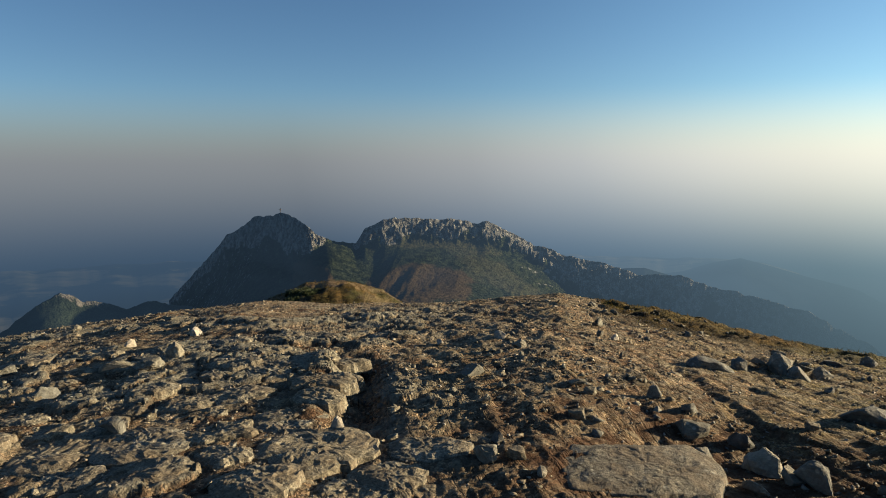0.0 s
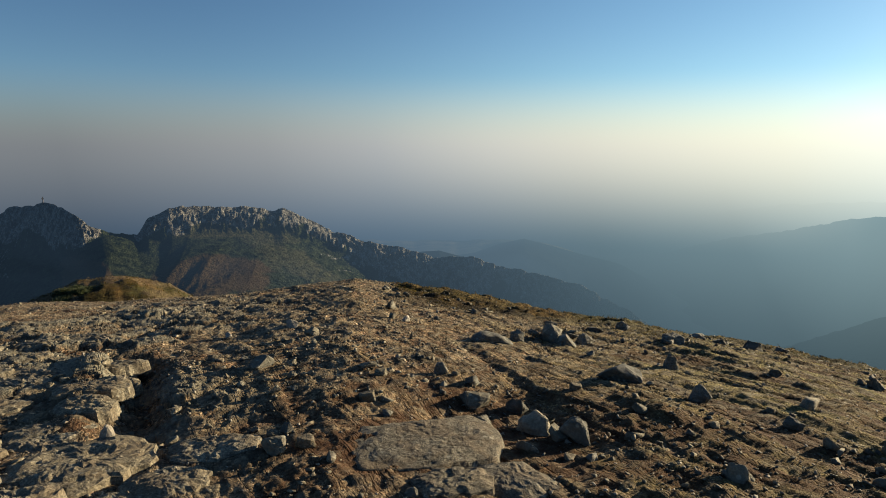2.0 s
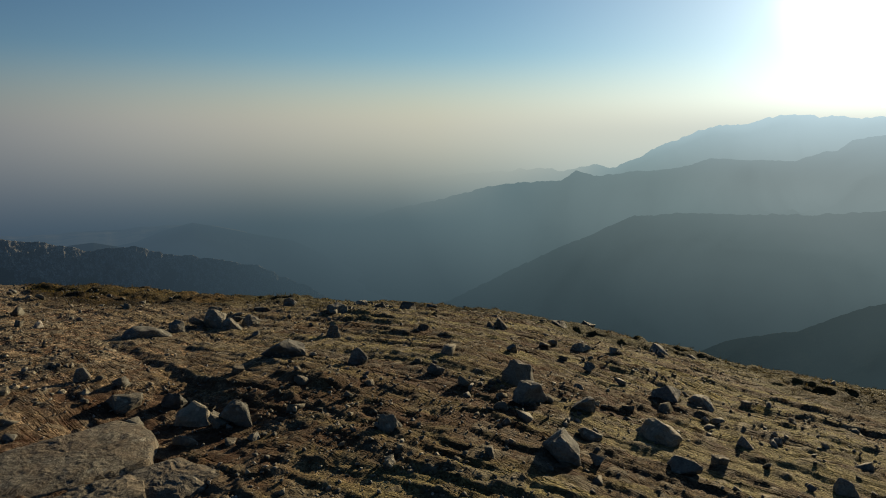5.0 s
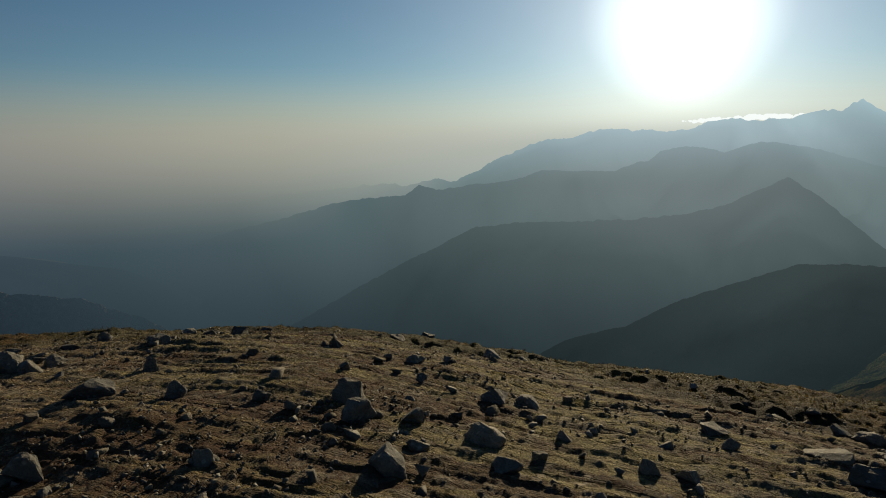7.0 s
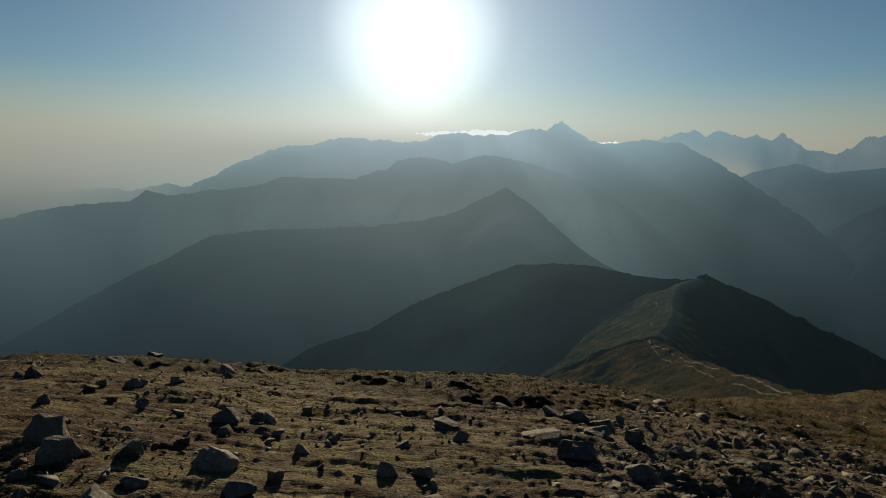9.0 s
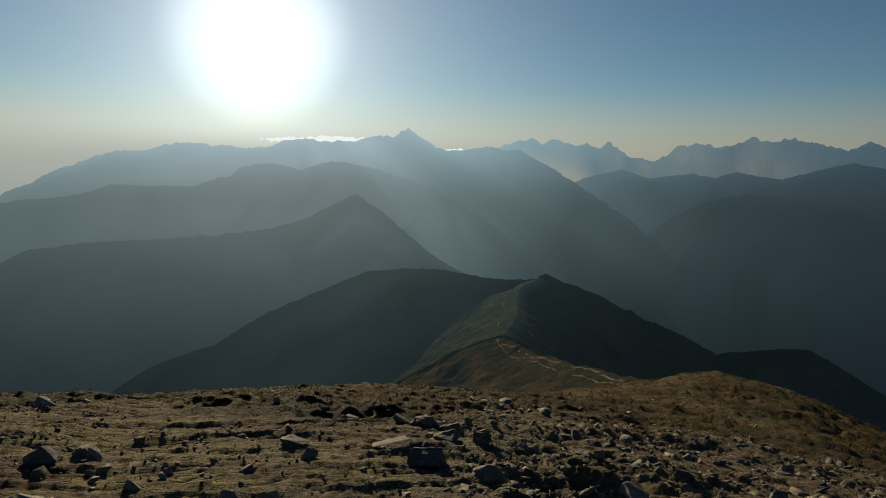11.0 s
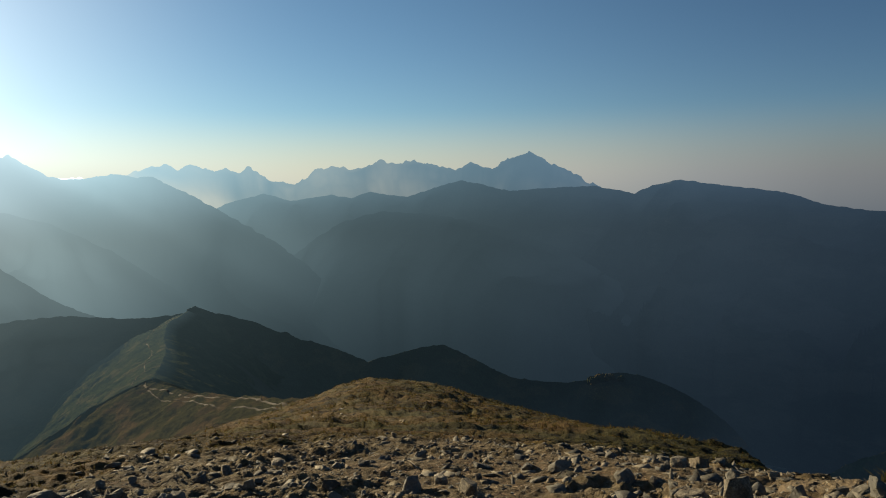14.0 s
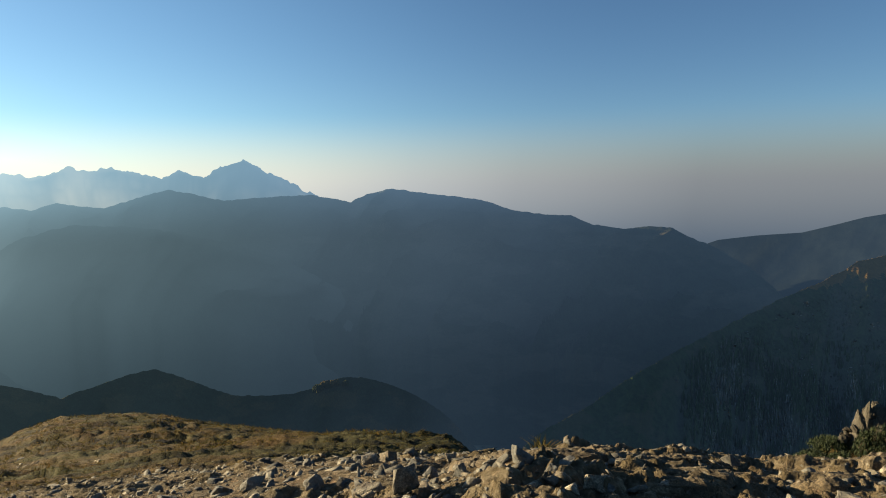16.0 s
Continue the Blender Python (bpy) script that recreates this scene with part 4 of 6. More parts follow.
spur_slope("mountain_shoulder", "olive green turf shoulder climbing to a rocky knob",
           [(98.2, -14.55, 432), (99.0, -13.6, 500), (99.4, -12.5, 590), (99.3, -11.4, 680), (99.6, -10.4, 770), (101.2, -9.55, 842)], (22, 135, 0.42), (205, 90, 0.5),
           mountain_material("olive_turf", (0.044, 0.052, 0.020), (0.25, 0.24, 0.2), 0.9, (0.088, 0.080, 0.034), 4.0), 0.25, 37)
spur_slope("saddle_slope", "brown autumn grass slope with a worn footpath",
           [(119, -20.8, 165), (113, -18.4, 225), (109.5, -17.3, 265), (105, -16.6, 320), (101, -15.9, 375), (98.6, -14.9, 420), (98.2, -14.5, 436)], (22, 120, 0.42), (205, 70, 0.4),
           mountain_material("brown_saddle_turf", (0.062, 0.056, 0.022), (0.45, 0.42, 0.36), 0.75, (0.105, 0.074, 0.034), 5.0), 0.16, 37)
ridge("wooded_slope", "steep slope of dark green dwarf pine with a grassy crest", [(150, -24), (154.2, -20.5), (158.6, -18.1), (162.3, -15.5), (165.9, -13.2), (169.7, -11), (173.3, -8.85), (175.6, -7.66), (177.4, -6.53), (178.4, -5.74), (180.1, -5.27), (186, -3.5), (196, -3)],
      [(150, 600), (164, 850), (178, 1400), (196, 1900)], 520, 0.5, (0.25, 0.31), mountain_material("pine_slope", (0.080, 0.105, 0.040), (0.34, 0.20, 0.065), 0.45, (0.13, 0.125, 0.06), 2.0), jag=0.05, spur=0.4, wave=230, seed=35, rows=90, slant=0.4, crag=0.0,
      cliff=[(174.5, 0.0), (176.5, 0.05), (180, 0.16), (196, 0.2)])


# ---- the iron cross on the mountain, clouds, trees ----
def solid(name, bm, mat, parent=None, label="", flat=True):
    me = bpy.data.meshes.new(name)
    bm.normal_update()
    bm.to_mesh(me)
    bm.free()
    me.materials.append(mat)
    ob = new(name, me)
    if parent:
        ob.parent = parent
    if label:
        tagged(ob, label)
    return ob


part = solid


def bar(bm, p, q, wide):
    """A square bar from p to q."""
    p, q = Vector(p), Vector(q)
    m = Matrix.Translation((p + q) / 2) @ (q - p).to_track_quat("Z", "Y").to_matrix().to_4x4() @ Matrix.Diagonal((wide, wide, (q - p).length, 1))
    bmesh.ops.create_cube(bm, size=1, matrix=m)


def at_bearing(az, el, d):
    return Vector((d * math.sin(radians(az)), d * math.cos(radians(az)), EYE_Z + d * math.tan(radians(el))))


m, nd = material("rusty_iron")
finish(nd, nd.ramp(nd.noise(nd.add("ShaderNodeNewGeometry").outputs["Position"], 2.0), [(0.3, (0.06, 0.05, 0.045)), (0.7, (0.12, 0.09, 0.07))]), 0.7)
IRON = m
cross = tagged(new("summit_cross"), "tall iron lattice cross on the rocky mountain top", "cross")
cross.location = at_bearing(-14.2, -3.86, 1600)
bm = bmesh.new()
for sx in (-0.5, 0.5):
    for sy in (-0.5, 0.5):
        bar(bm, (sx, sy, -2), (sx, sy, 15), 0.35)
for k in range(10):
    bar(bm, (-0.5, -0.5, k * 1.5), (0.5, -0.5, k * 1.5 + 1.5), 0.2)
    bar(bm, (0.5, 0.5, k * 1.5), (-0.5, 0.5, k * 1.5 + 1.5), 0.2)
part("upright", bm, IRON, cross)
bm = bmesh.new()
for sz in (10.6, 11.6):
    for sy in (-0.5, 0.5):
        bar(bm, (-2.8, sy, sz), (2.8, sy, sz), 0.35)
for k in range(-2, 3):
    bar(bm, (k, -0.5, 10.6), (k + 0.6, -0.5, 11.6), 0.2)
part("crossbar", bm, IRON, cross)


# ---- stones ----
def rock_bmesh(rng, points, flat, roughness):
    """An angular stone about 1 wide and 1 high, standing on z = 0: a hull of random points with broken edges."""
    bm = bmesh.new()
    skew = (0, 0) if flat else (rng.uniform(-0.22, 0.22), rng.uniform(-0.22, 0.22))
    for _ in range(points):
        v = Vector((rng.gauss(0, 1), rng.gauss(0, 1), rng.gauss(0, 1))).normalized()
        k = rng.uniform(0.72, 1.0)
        p = [math.copysign(abs(c) ** 0.78, c) * k for c in v]
        z = 0.5 + (math.copysign(0.5, p[2]) * rng.uniform(0.8, 1.0) if flat else p[2] * 0.5)
        w = 0.56 if flat else 0.66 - 0.34 * z
        bm.verts.new((p[0] * w + skew[0] * z, p[1] * w + skew[1] * z, z))
    hull = bmesh.ops.convex_hull(bm, input=bm.verts)
    bmesh.ops.delete(bm, geom=[g for g in set(hull["geom_interior"]) | set(hull["geom_unused"]) if isinstance(g, bmesh.types.BMVert)], context="VERTS")
    bmesh.ops.dissolve_limit(bm, angle_limit=radians(14), verts=bm.verts, edges=bm.edges)
    if roughness:
        bmesh.ops.bevel(bm, geom=list(bm.edges), offset=0.032, segments=1, affect="EDGES", clamp_overlap=True)
        bmesh.ops.triangulate(bm, faces=bm.faces)
        bmesh.ops.subdivide_edges(bm, edges=[e for e in bm.edges if e.calc_length() > 0.13], cuts=2, use_grid_fill=True)
        off = Vector((rng.uniform(0, 50), rng.uniform(0, 50), rng.uniform(0, 50)))
        for v in bm.verts:
            n = noise.noise(v.co * 2.6 + off) * 0.7 + noise.noise(v.co * 6.0 + off) * 0.55 + noise.noise(v.co * 15.0 + off) * 0.35
            v.co += (v.co - Vector((0, 0, 0.5))).normalized() * n * roughness
    bmesh.ops.triangulate(bm, faces=bm.faces)
    return bm


def rock_mesh(name, seed, points, flat, roughness, mat):
    me = bpy.data.meshes.new(name)
    bm = rock_bmesh(random.Random(seed), points, flat, roughness)
    for f in bm.faces:
        f.smooth = flat
    bm.to_mesh(me)
    bm.free()
    me.materials.append(mat)
    return me


ROCKS = [rock_mesh("stone", 100 + k, 10 + k % 6, False, 0.075, STONE) for k in range(16)]
PLATES = [rock_mesh("slab", 200 + k, 20 + k % 7, True, 0.10, SLAB) for k in range(12)]
WHITES = [rock_mesh("pale_stone", 300 + k, 14, False, 0.05, PALE) for k in range(4)]
rng = random.Random(4)
taken = []


def height_at(x, y):
    return float(ground_z(np.array([x]), np.array([y]))[0])


def slope_at(x, y):
    """The way up from the ground."""
    e = 0.25
    z = ground_base(np.array([x + e, x - e, x, x]), np.array([y, y, y + e, y - e]))
    return Vector(((z[1] - z[0]) / (2 * e), (z[3] - z[2]) / (2 * e), 1)).normalized()


def free(x, y, gap):
    return all((x - a) ** 2 + (y - c) ** 2 > (gap + g) ** 2 for a, c, g in taken)


def lay(name, meshes, x, y, w, d, h, label, group, sink=0.45, turn=None, lean=8):
    """A loose stone w wide, d deep and h high, bedded in the ground."""
    taken.append((x, y, 0.4 * w))
    ob = new(name, rng.choice(meshes))
    turn = rng.uniform(0, 360) if turn is None else turn
    q = Vector((0, 0, 1)).rotation_difference(slope_at(x, y)).to_matrix().to_4x4()
    ob.matrix_world = Matrix.Translation((x, y, height_at(x, y) - sink * h)) @ q @ pose(0, 0, 0, rng.uniform(-lean, lean), rng.uniform(-lean, lean), turn) @ Matrix.Diagonal((w, d, h * (1 + sink), 1))
    return tagged(ob, label, "stone", group)


# large stones, place by place: x, y, width, height
BESIDE_SLAB = [(0.28, 3.46, 0.21, 0.13), (0.36, 3.70, 0.10, 0.10), (0.26, 5.04, 0.27, 0.14), (1.70, 4.19, 0.26, 0.17), (1.93, 4.09, 0.19, 0.17), (1.53, 3.76, 0.17, 0.14),
    (1.89, 3.61, 0.30, 0.17), (1.98, 3.46, 0.15, 0.16), (2.06, 3.38, 0.22, 0.22), (1.68, 3.34, 0.16, 0.12), (2.99, 4.53, 0.46, 0.20), (2.49, 5.98, 0.49, 0.14), (2.86, 6.19, 0.19, 0.16),
    (3.30, 6.35, 0.35, 0.23), (3.17, 6.46, 0.22, 0.17), (3.42, 6.14, 0.31, 0.18), (3.66, 6.29, 0.26, 0.15), (4.33, 7.10, 0.29, 0.14), (4.80, 7.34, 0.22, 0.19)]
NORTH_BROW = [(-2.39, 5.73, 0.23, 0.16), (-2.50, 5.46, 0.32, 0.12), (-2.82, 5.47, 0.33, 0.10), (-2.98, 4.86, 0.23, 0.16), (-3.91, 5.70, 0.20, 0.14),
    (-1.98, 3.91, 0.25, 0.14), (-3.64, 8.56, 0.23, 0.12), (1.56, 4.67, 0.13, 0.15), (0.99, 4.77, 0.21, 0.09), (0.76, 6.06, 0.19, 0.10), (-5.14, 8.05, 0.20, 0.11), (-5.00, 8.68, 0.26, 0.11), (3.79, 7.39, 0.22, 0.14)]
EAST_SOIL = [(4.06, 2.87, 0.35, 0.24), (3.76, 2.51, 0.28, 0.22), (4.06, 2.29, 0.20, 0.14), (2.62, 2.65, 0.18, 0.14), (3.64, 3.32, 0.17, 0.13), (3.86, 5.00, 0.18, 0.20), (3.34, 3.94, 0.20, 0.19),
    (5.81, 4.57, 0.21, 0.16), (4.78, 3.54, 0.15, 0.12), (7.55, 5.04, 0.30, 0.16), (9.54, 5.82, 0.47, 0.22), (5.15, 2.22, 0.30, 0.18), (5.45, 2.02, 0.27, 0.12), (7.66, 3.55, 0.28, 0.18), (3.17, 1.84, 0.26, 0.21),
    (4.18, 1.81, 0.35, 0.17), (3.64, 1.93, 0.22, 0.10), (5.83, 3.49, 0.23, 0.12), (4.77, 4.66, 0.16, 0.12), (6.76, 6.63, 0.21, 0.13), (6.12, 6.41, 0.26, 0.16), (6.16, 7.05, 0.25, 0.11), (6.06, 7.45, 0.29, 0.15), (4.84, 6.26, 0.36, 0.18)]
PATH_HEAD = [(4.64, 0.55, 0.21, 0.16), (4.52, 0.76, 0.17, 0.14), (4.65, 1.37, 0.14, 0.13), (3.81, 1.42, 0.27, 0.16), (7.56, 0.25, 0.22, 0.13), (7.30, -0.28, 0.26, 0.18), (5.55, 0.42, 0.15, 0.16), (6.00, 0.67, 0.39, 0.11),
    (5.98, -0.20, 0.46, 0.24), (5.61, -0.54, 0.41, 0.20), (6.51, -0.67, 0.34, 0.18), (7.21, -0.52, 0.37, 0.16), (5.10, 2.91, 0.16, 0.12), (8.78, -1.21, 0.31, 0.18), (8.28, -0.01, 0.21, 0.12)]
PATH_SIDE = [(5.27, -0.96, 0.34, 0.17), (5.36, -3.17, 0.23, 0.25), (5.36, -2.12, 0.29, 0.17), (6.70, -2.01, 0.24, 0.14), (6.66, -1.55, 0.25, 0.15), (5.96, -4.42, 0.25, 0.16), (5.47, -4.64, 0.24, 0.17), (6.93, -1.03, 0.21, 0.13),
    (6.78, -3.47, 0.21, 0.14), (6.92, -4.22, 0.24, 0.16), (5.20, -4.82, 0.29, 0.20), (5.79, -2.69, 0.24, 0.16)]
SOUTH_BROW = [(2.28, -4.71, 0.24, 0.22), (2.82, -4.76, 0.15, 0.17), (2.51, -4.64, 0.17, 0.10), (1.99, -4.74, 0.16, 0.09), (1.55, -4.79, 0.20, 0.09), (3.28, -4.63, 0.23, 0.21), (3.55, -4.45, 0.20, 0.16), (1.14, -4.92, 0.13, 0.08),
    (0.73, -5.40, 0.19, 0.16), (0.37, -5.87, 0.37, 0.10), (0.97, -5.22, 0.16, 0.09), (3.21, -4.99, 0.17, 0.12), (1.78, -4.74, 0.12, 0.08), (1.35, -4.81, 0.18, 0.08), (0.56, -5.73, 0.13, 0.09), (4.24, -4.70, 0.23, 0.16)]
for where, rows in (("half buried beside a flat slab", BESIDE_SLAB), ("lying on the bare brow", NORTH_BROW), ("on crusted soil", EAST_SOIL), ("at the head of the path", PATH_HEAD), ("beside the stony path", PATH_SIDE), ("on the southern brow", SOUTH_BROW)):
    for x, y, w, h in rows:
        wide = 1.14 if "slab" in where else 1.05
        lay("stone", ROCKS, x, y, w * wide, w * wide * rng.uniform(0.72, 1.0), (0.66 if "path" in where else 0.80) * h, "angular grey stone " + where, "large stones on the summit")
for x, y, w, h in ((-3.23, 6.67, 0.17, 0.10), (0.58, 6.53, 0.15, 0.09), (-0.64, 3.89, 0.11, 0.12), (-2.80, 7.25, 0.19, 0.10), (-0.02, 6.48, 0.14, 0.07), (1.84, 6.89, 0.14, 0.08), (8.9, 1.35, 0.12, 0.06)):
    lay("pale_stone", WHITES, x, y, w, w * 0.8, h, "pale whitish stone lying on the soil", "pale stones on the summit")
def slab(name, x0, y0, w, d, thick, turn, seed, label, group="", tilt=0.06, corners=None, rough=1.0, mat=SLAB):
    """A weathered slab bedded in the soil: an uneven outline, a pitted top that dips to the west and a worn, broken edge."""
    n, rings = (110, 30) if corners else (54, 13)
    c, k = math.cos(radians(turn)), math.sin(radians(turn))
    if corners:
        corners = [(p[0] + (q[0] - p[0]) * i / 6, p[1] + (q[1] - p[1]) * i / 6) for p, q in zip(corners, corners[1:] + corners[:1]) for i in range(6)]
        ang = [math.atan2(y - y0, x - x0) for x, y in corners]
        order = sorted(range(len(corners)), key=lambda i: ang[i])
        rad = np.interp(np.linspace(-math.pi, math.pi, n, endpoint=False), [ang[i] for i in order], [math.hypot(corners[i][0] - x0, corners[i][1] - y0) for i in order], period=2 * math.pi)
    bm = bmesh.new()
    up = slope_at(x0, y0)
    lie, loops = height_at(x0, y0), []
    for i in range(rings + 4):
        f, loop = min((i / rings) ** 0.85, 1.0), []
        for j in range(n):
            a = -math.pi + 2 * math.pi * j / n
            ca, sa = math.cos(a), math.sin(a)
            out = 1 + 0.20 * noise.noise((ca * 1.3 + seed, sa * 1.3, 1.0)) + 0.14 * noise.noise((ca * 3.2, sa * 3.2 + seed, 2.0)) + 0.06 * noise.noise((ca * 8, sa * 8 + seed, 3.0))
            if corners:
                r, px, py = rad[j] * (1 + 0.16 * (out - 1)) * f, ca, sa
            else:
                box = 1 / (abs(ca) ** 2.6 + abs(sa) ** 2.6) ** (1 / 2.6)
                r, px, py = 0.5 * box * out * f, ca * w, sa * d
            if i > rings:
                r *= 1 + 0.03 * (i - rings)
            lx, ly = r * px, r * py
            x, y = (x0 + lx, y0 + ly) if corners else (x0 + lx * c - ly * k, y0 + lx * k + ly * c)
            z = lie - (up.x * (x - x0) + up.y * (y - y0)) / up.z + thick + tilt * (x - x0)
            layer = 2.2 * noise.noise((x * 3.0 + seed, y * 4.5, 3)) + 0.9 * noise.noise((x * 10, y * 13 + seed, 5))
            z += rough * (0.016 * (math.floor(layer) + min((layer - math.floor(layer)) * 4, 1)) + 0.016 * (0.3 - abs(noise.noise((x * 16, y * 20, 8)))) + 0.008 * noise.noise((x * 34, y * 40, 11))) + 0.004 * noise.noise((x * 45, y * 45, 7)) - (0.35 * thick + 0.02 * rough) * max(f - 0.7, 0) * 3.3
            if i > rings:
                z -= (i - rings) * (0.45 * thick + 0.02) + 0.012 * noise.noise((x * 14, y * 14, 9))
            loop.append(bm.verts.new((x - x0, y - y0, z - lie)))
        loops.append(loop)
    for p, q in zip(loops, loops[1:]):
        for j in range(n):
            bm.faces.new((p[j], q[j], q[(j + 1) % n], p[(j + 1) % n]))
    bmesh.ops.remove_doubles(bm, verts=bm.verts, dist=0.0005)
    for f in bm.faces:
        f.smooth = bool(corners)
    ob = solid(name, bm, mat)
    ob.location = (x0, y0, lie)
    taken.append((x0, y0, 0.42 * max(w, d)))
    return tagged(ob, label, "stone", group)


slab("large_flat_stone", 1.12, 3.38, 0.95, 0.75, 0.05, 0, 3, "large flat grey slab of pitted rock in the soil", tilt=0.03, rough=0.36, mat=GREY_SLAB,
     corners=[(0.66, 3.06), (0.65, 3.34), (0.76, 3.60), (1.48, 3.74), (1.58, 3.62), (1.56, 3.40), (1.43, 3.13), (1.02, 3.06)])
slab("flat_stone", 1.44, 2.93, 0.40, 0.44, 0.05, 12, 9, "smaller flat slab broken off beside the large one", "bedded slabs", tilt=0.02, rough=0.4, mat=GREY_SLAB)
slab("flat_stone", 1.10, 2.88, 0.40, 0.28, 0.03, 5, 14, "low flat slab in front of the large one", "bedded slabs", tilt=0.03, rough=0.6, mat=GREY_SLAB)
# flat slabs bedded in the soil
for i, (x, y, w) in enumerate(((-0.88, 4.81, 0.50), (-0.70, 3.58, 0.70), (-1.78, 3.67, 0.62), (-2.30, 3.54, 0.62), (-1.53, 3.20, 0.45), (-0.91, 3.07, 0.42), (-0.05, 3.61, 0.48), (-0.96, 4.01, 0.48), (-1.47, 4.59, 0.48), (-1.42, 5.30, 0.54),
                                (-1.78, 4.43, 0.39), (-1.36, 3.82, 0.46), (-0.89, 5.54, 0.45), (-2.20, 3.98, 0.42), (-1.95, 3.20, 0.42), (-0.25, 3.24, 0.40), (-0.42, 3.02, 0.40), (-1.20, 3.45, 0.40), (-0.86, 4.42, 0.40), (-0.80, 5.16, 0.34))):
    slab("flat_stone", x, y, w, 1.25 * w * rng.uniform(0.5, 0.8), rng.uniform(0.012, 0.030), rng.uniform(-35, 35), 20 + i, "flat weathered slab bedded in brown soil", "bedded slabs", tilt=rng.uniform(0.02, 0.12), rough=0.7)
made = 0
while made < 26:
    a, r = radians(rng.uniform(-38, -3)), rng.uniform(3.0, 7.5)
    x, y, w = r * math.sin(a), r * math.cos(a), rng.uniform(0.2, 0.5)
    if not free(x, y, 0.3 * w) or abs(x + 0.62 + 0.16 * (y - 4.9)) < 0.3:
        continue
    slab("flat_stone", x, y, w, w * rng.uniform(0.5, 0.85), rng.uniform(0.004, 0.022), rng.uniform(-45, 45), 60 + made, "flat weathered slab bedded in brown soil", "bedded slabs", tilt=rng.uniform(0.0, 0.1), rough=0.6)
    made += 1

made = 0
while made < 34:
    a, r = radians(rng.uniform(150, 184)), rng.uniform(4.2, 7.4)
    x, y, w = r * math.sin(a), r * math.cos(a), rng.uniform(0.3, 0.75)
    if not free(x, y, 0.2 * w):
        continue
    slab("flat_stone", x, y, w, w * rng.uniform(0.35, 0.6), rng.uniform(0.008, 0.04), rng.uniform(-25, 25), 100 + made, "layered ochre ledge of weathered bedrock on the southern brow", "bedrock ledges", tilt=rng.uniform(-0.14, 0.08), rough=1.3, mat=LEDGE)
    made += 1

# smaller countable stones, scattered round the summit
bands = [(-38, 20, 2.9, 6.0, 34, False), (20, 95, 2.9, 6.5, 30, False), (95, 140, 4.2, 8.5, 44, True), (140, 183, 4.6, 7.5, 36, True)]
for lo, hi, near_r, far_r, count, stony in bands:
    made = 0
    while made < count:
        a, r = radians(rng.uniform(lo, hi)), math.sqrt(rng.uniform(near_r ** 2, far_r ** 2))
        x, y = r * math.sin(a), r * math.cos(a)
        w = rng.uniform(0.06, 0.12) if not stony else rng.uniform(0.09, 0.22)
        if not free(x, y, 0.45 * w):
            continue
        made += 1
        lay("stone", ROCKS if rng.random() < 0.7 else PLATES, x, y, w, w * rng.uniform(0.6, 1.0), w * rng.uniform(0.3, 0.55), "small angular stone on the stony soil" if not stony else "broken grey stone of the rocky path", "scattered stones", lean=20)


def scatter(name, label, shapes, places, mat, category, seat=0.3):
    """Many small pieces in one mesh: places of x, y, width, depth, height, turn."""
    vs, fs, n = [], [], 0
    for i, (x, y, w, d, h, turn) in enumerate(places):
        v, f = shapes[i % len(shapes)]
        c, s = math.cos(turn), math.sin(turn)
        p = v * (w, d, h)
        vs.append(np.stack([p[:, 0] * c - p[:, 1] * s + x, p[:, 0] * s + p[:, 1] * c + y, p[:, 2] - seat * p[:, 2].max()], 1))
        fs.append(f + n)
        n += len(v)
    pts, tri = np.concatenate(vs), np.concatenate(fs)
    base = ground_z(np.repeat([p[0] for p in places], [len(v) for v in vs]), np.repeat([p[1] for p in places], [len(v) for v in vs]))
    pts[:, 2] += base
    me = bpy.data.meshes.new(name)
    me.vertices.add(len(pts))
    me.vertices.foreach_set("co", pts.astype(np.float32).ravel())
    me.loops.add(tri.size)
    me.loops.foreach_set("vertex_index", tri.astype(np.int32).ravel())
    me.polygons.add(len(tri))
    me.polygons.foreach_set("loop_start", np.arange(0, tri.size, 3, dtype=np.int32))
    me.update(calc_edges=True)
    me.materials.append(mat)
    return tagged(new(name, me), label, category, kind="stuff")


def shape_of(bm):
    bm.verts.ensure_lookup_table()
    out = np.array([v.co[:] for v in bm.verts]), np.array([[v.index for v in f.verts] for f in bm.faces])
    bm.free()
    return out


def chips(count, seed, flat):
    """Angular chips lying at all tilts, about 1 wide, resting on z = 0."""
    made = []
    for k in range(count):
        r = random.Random(seed + k)
        bm = rock_bmesh(r, r.randint(7, 9), r.random() < 0.4, 0)
        turn = pose(0, 0, 0, r.gauss(0, 18), r.gauss(0, 18), 0) @ Matrix.Diagonal((1, r.uniform(0.55, 1), r.uniform(*flat), 1))
        bmesh.ops.transform(bm, matrix=turn, verts=bm.verts)
        low = min(v.co.z for v in bm.verts)
        bmesh.ops.translate(bm, vec=(0, 0, -low), verts=bm.verts)
        bm.verts.index_update()
        made.append(shape_of(bm))
    return made


nprng = np.random.default_rng(12)


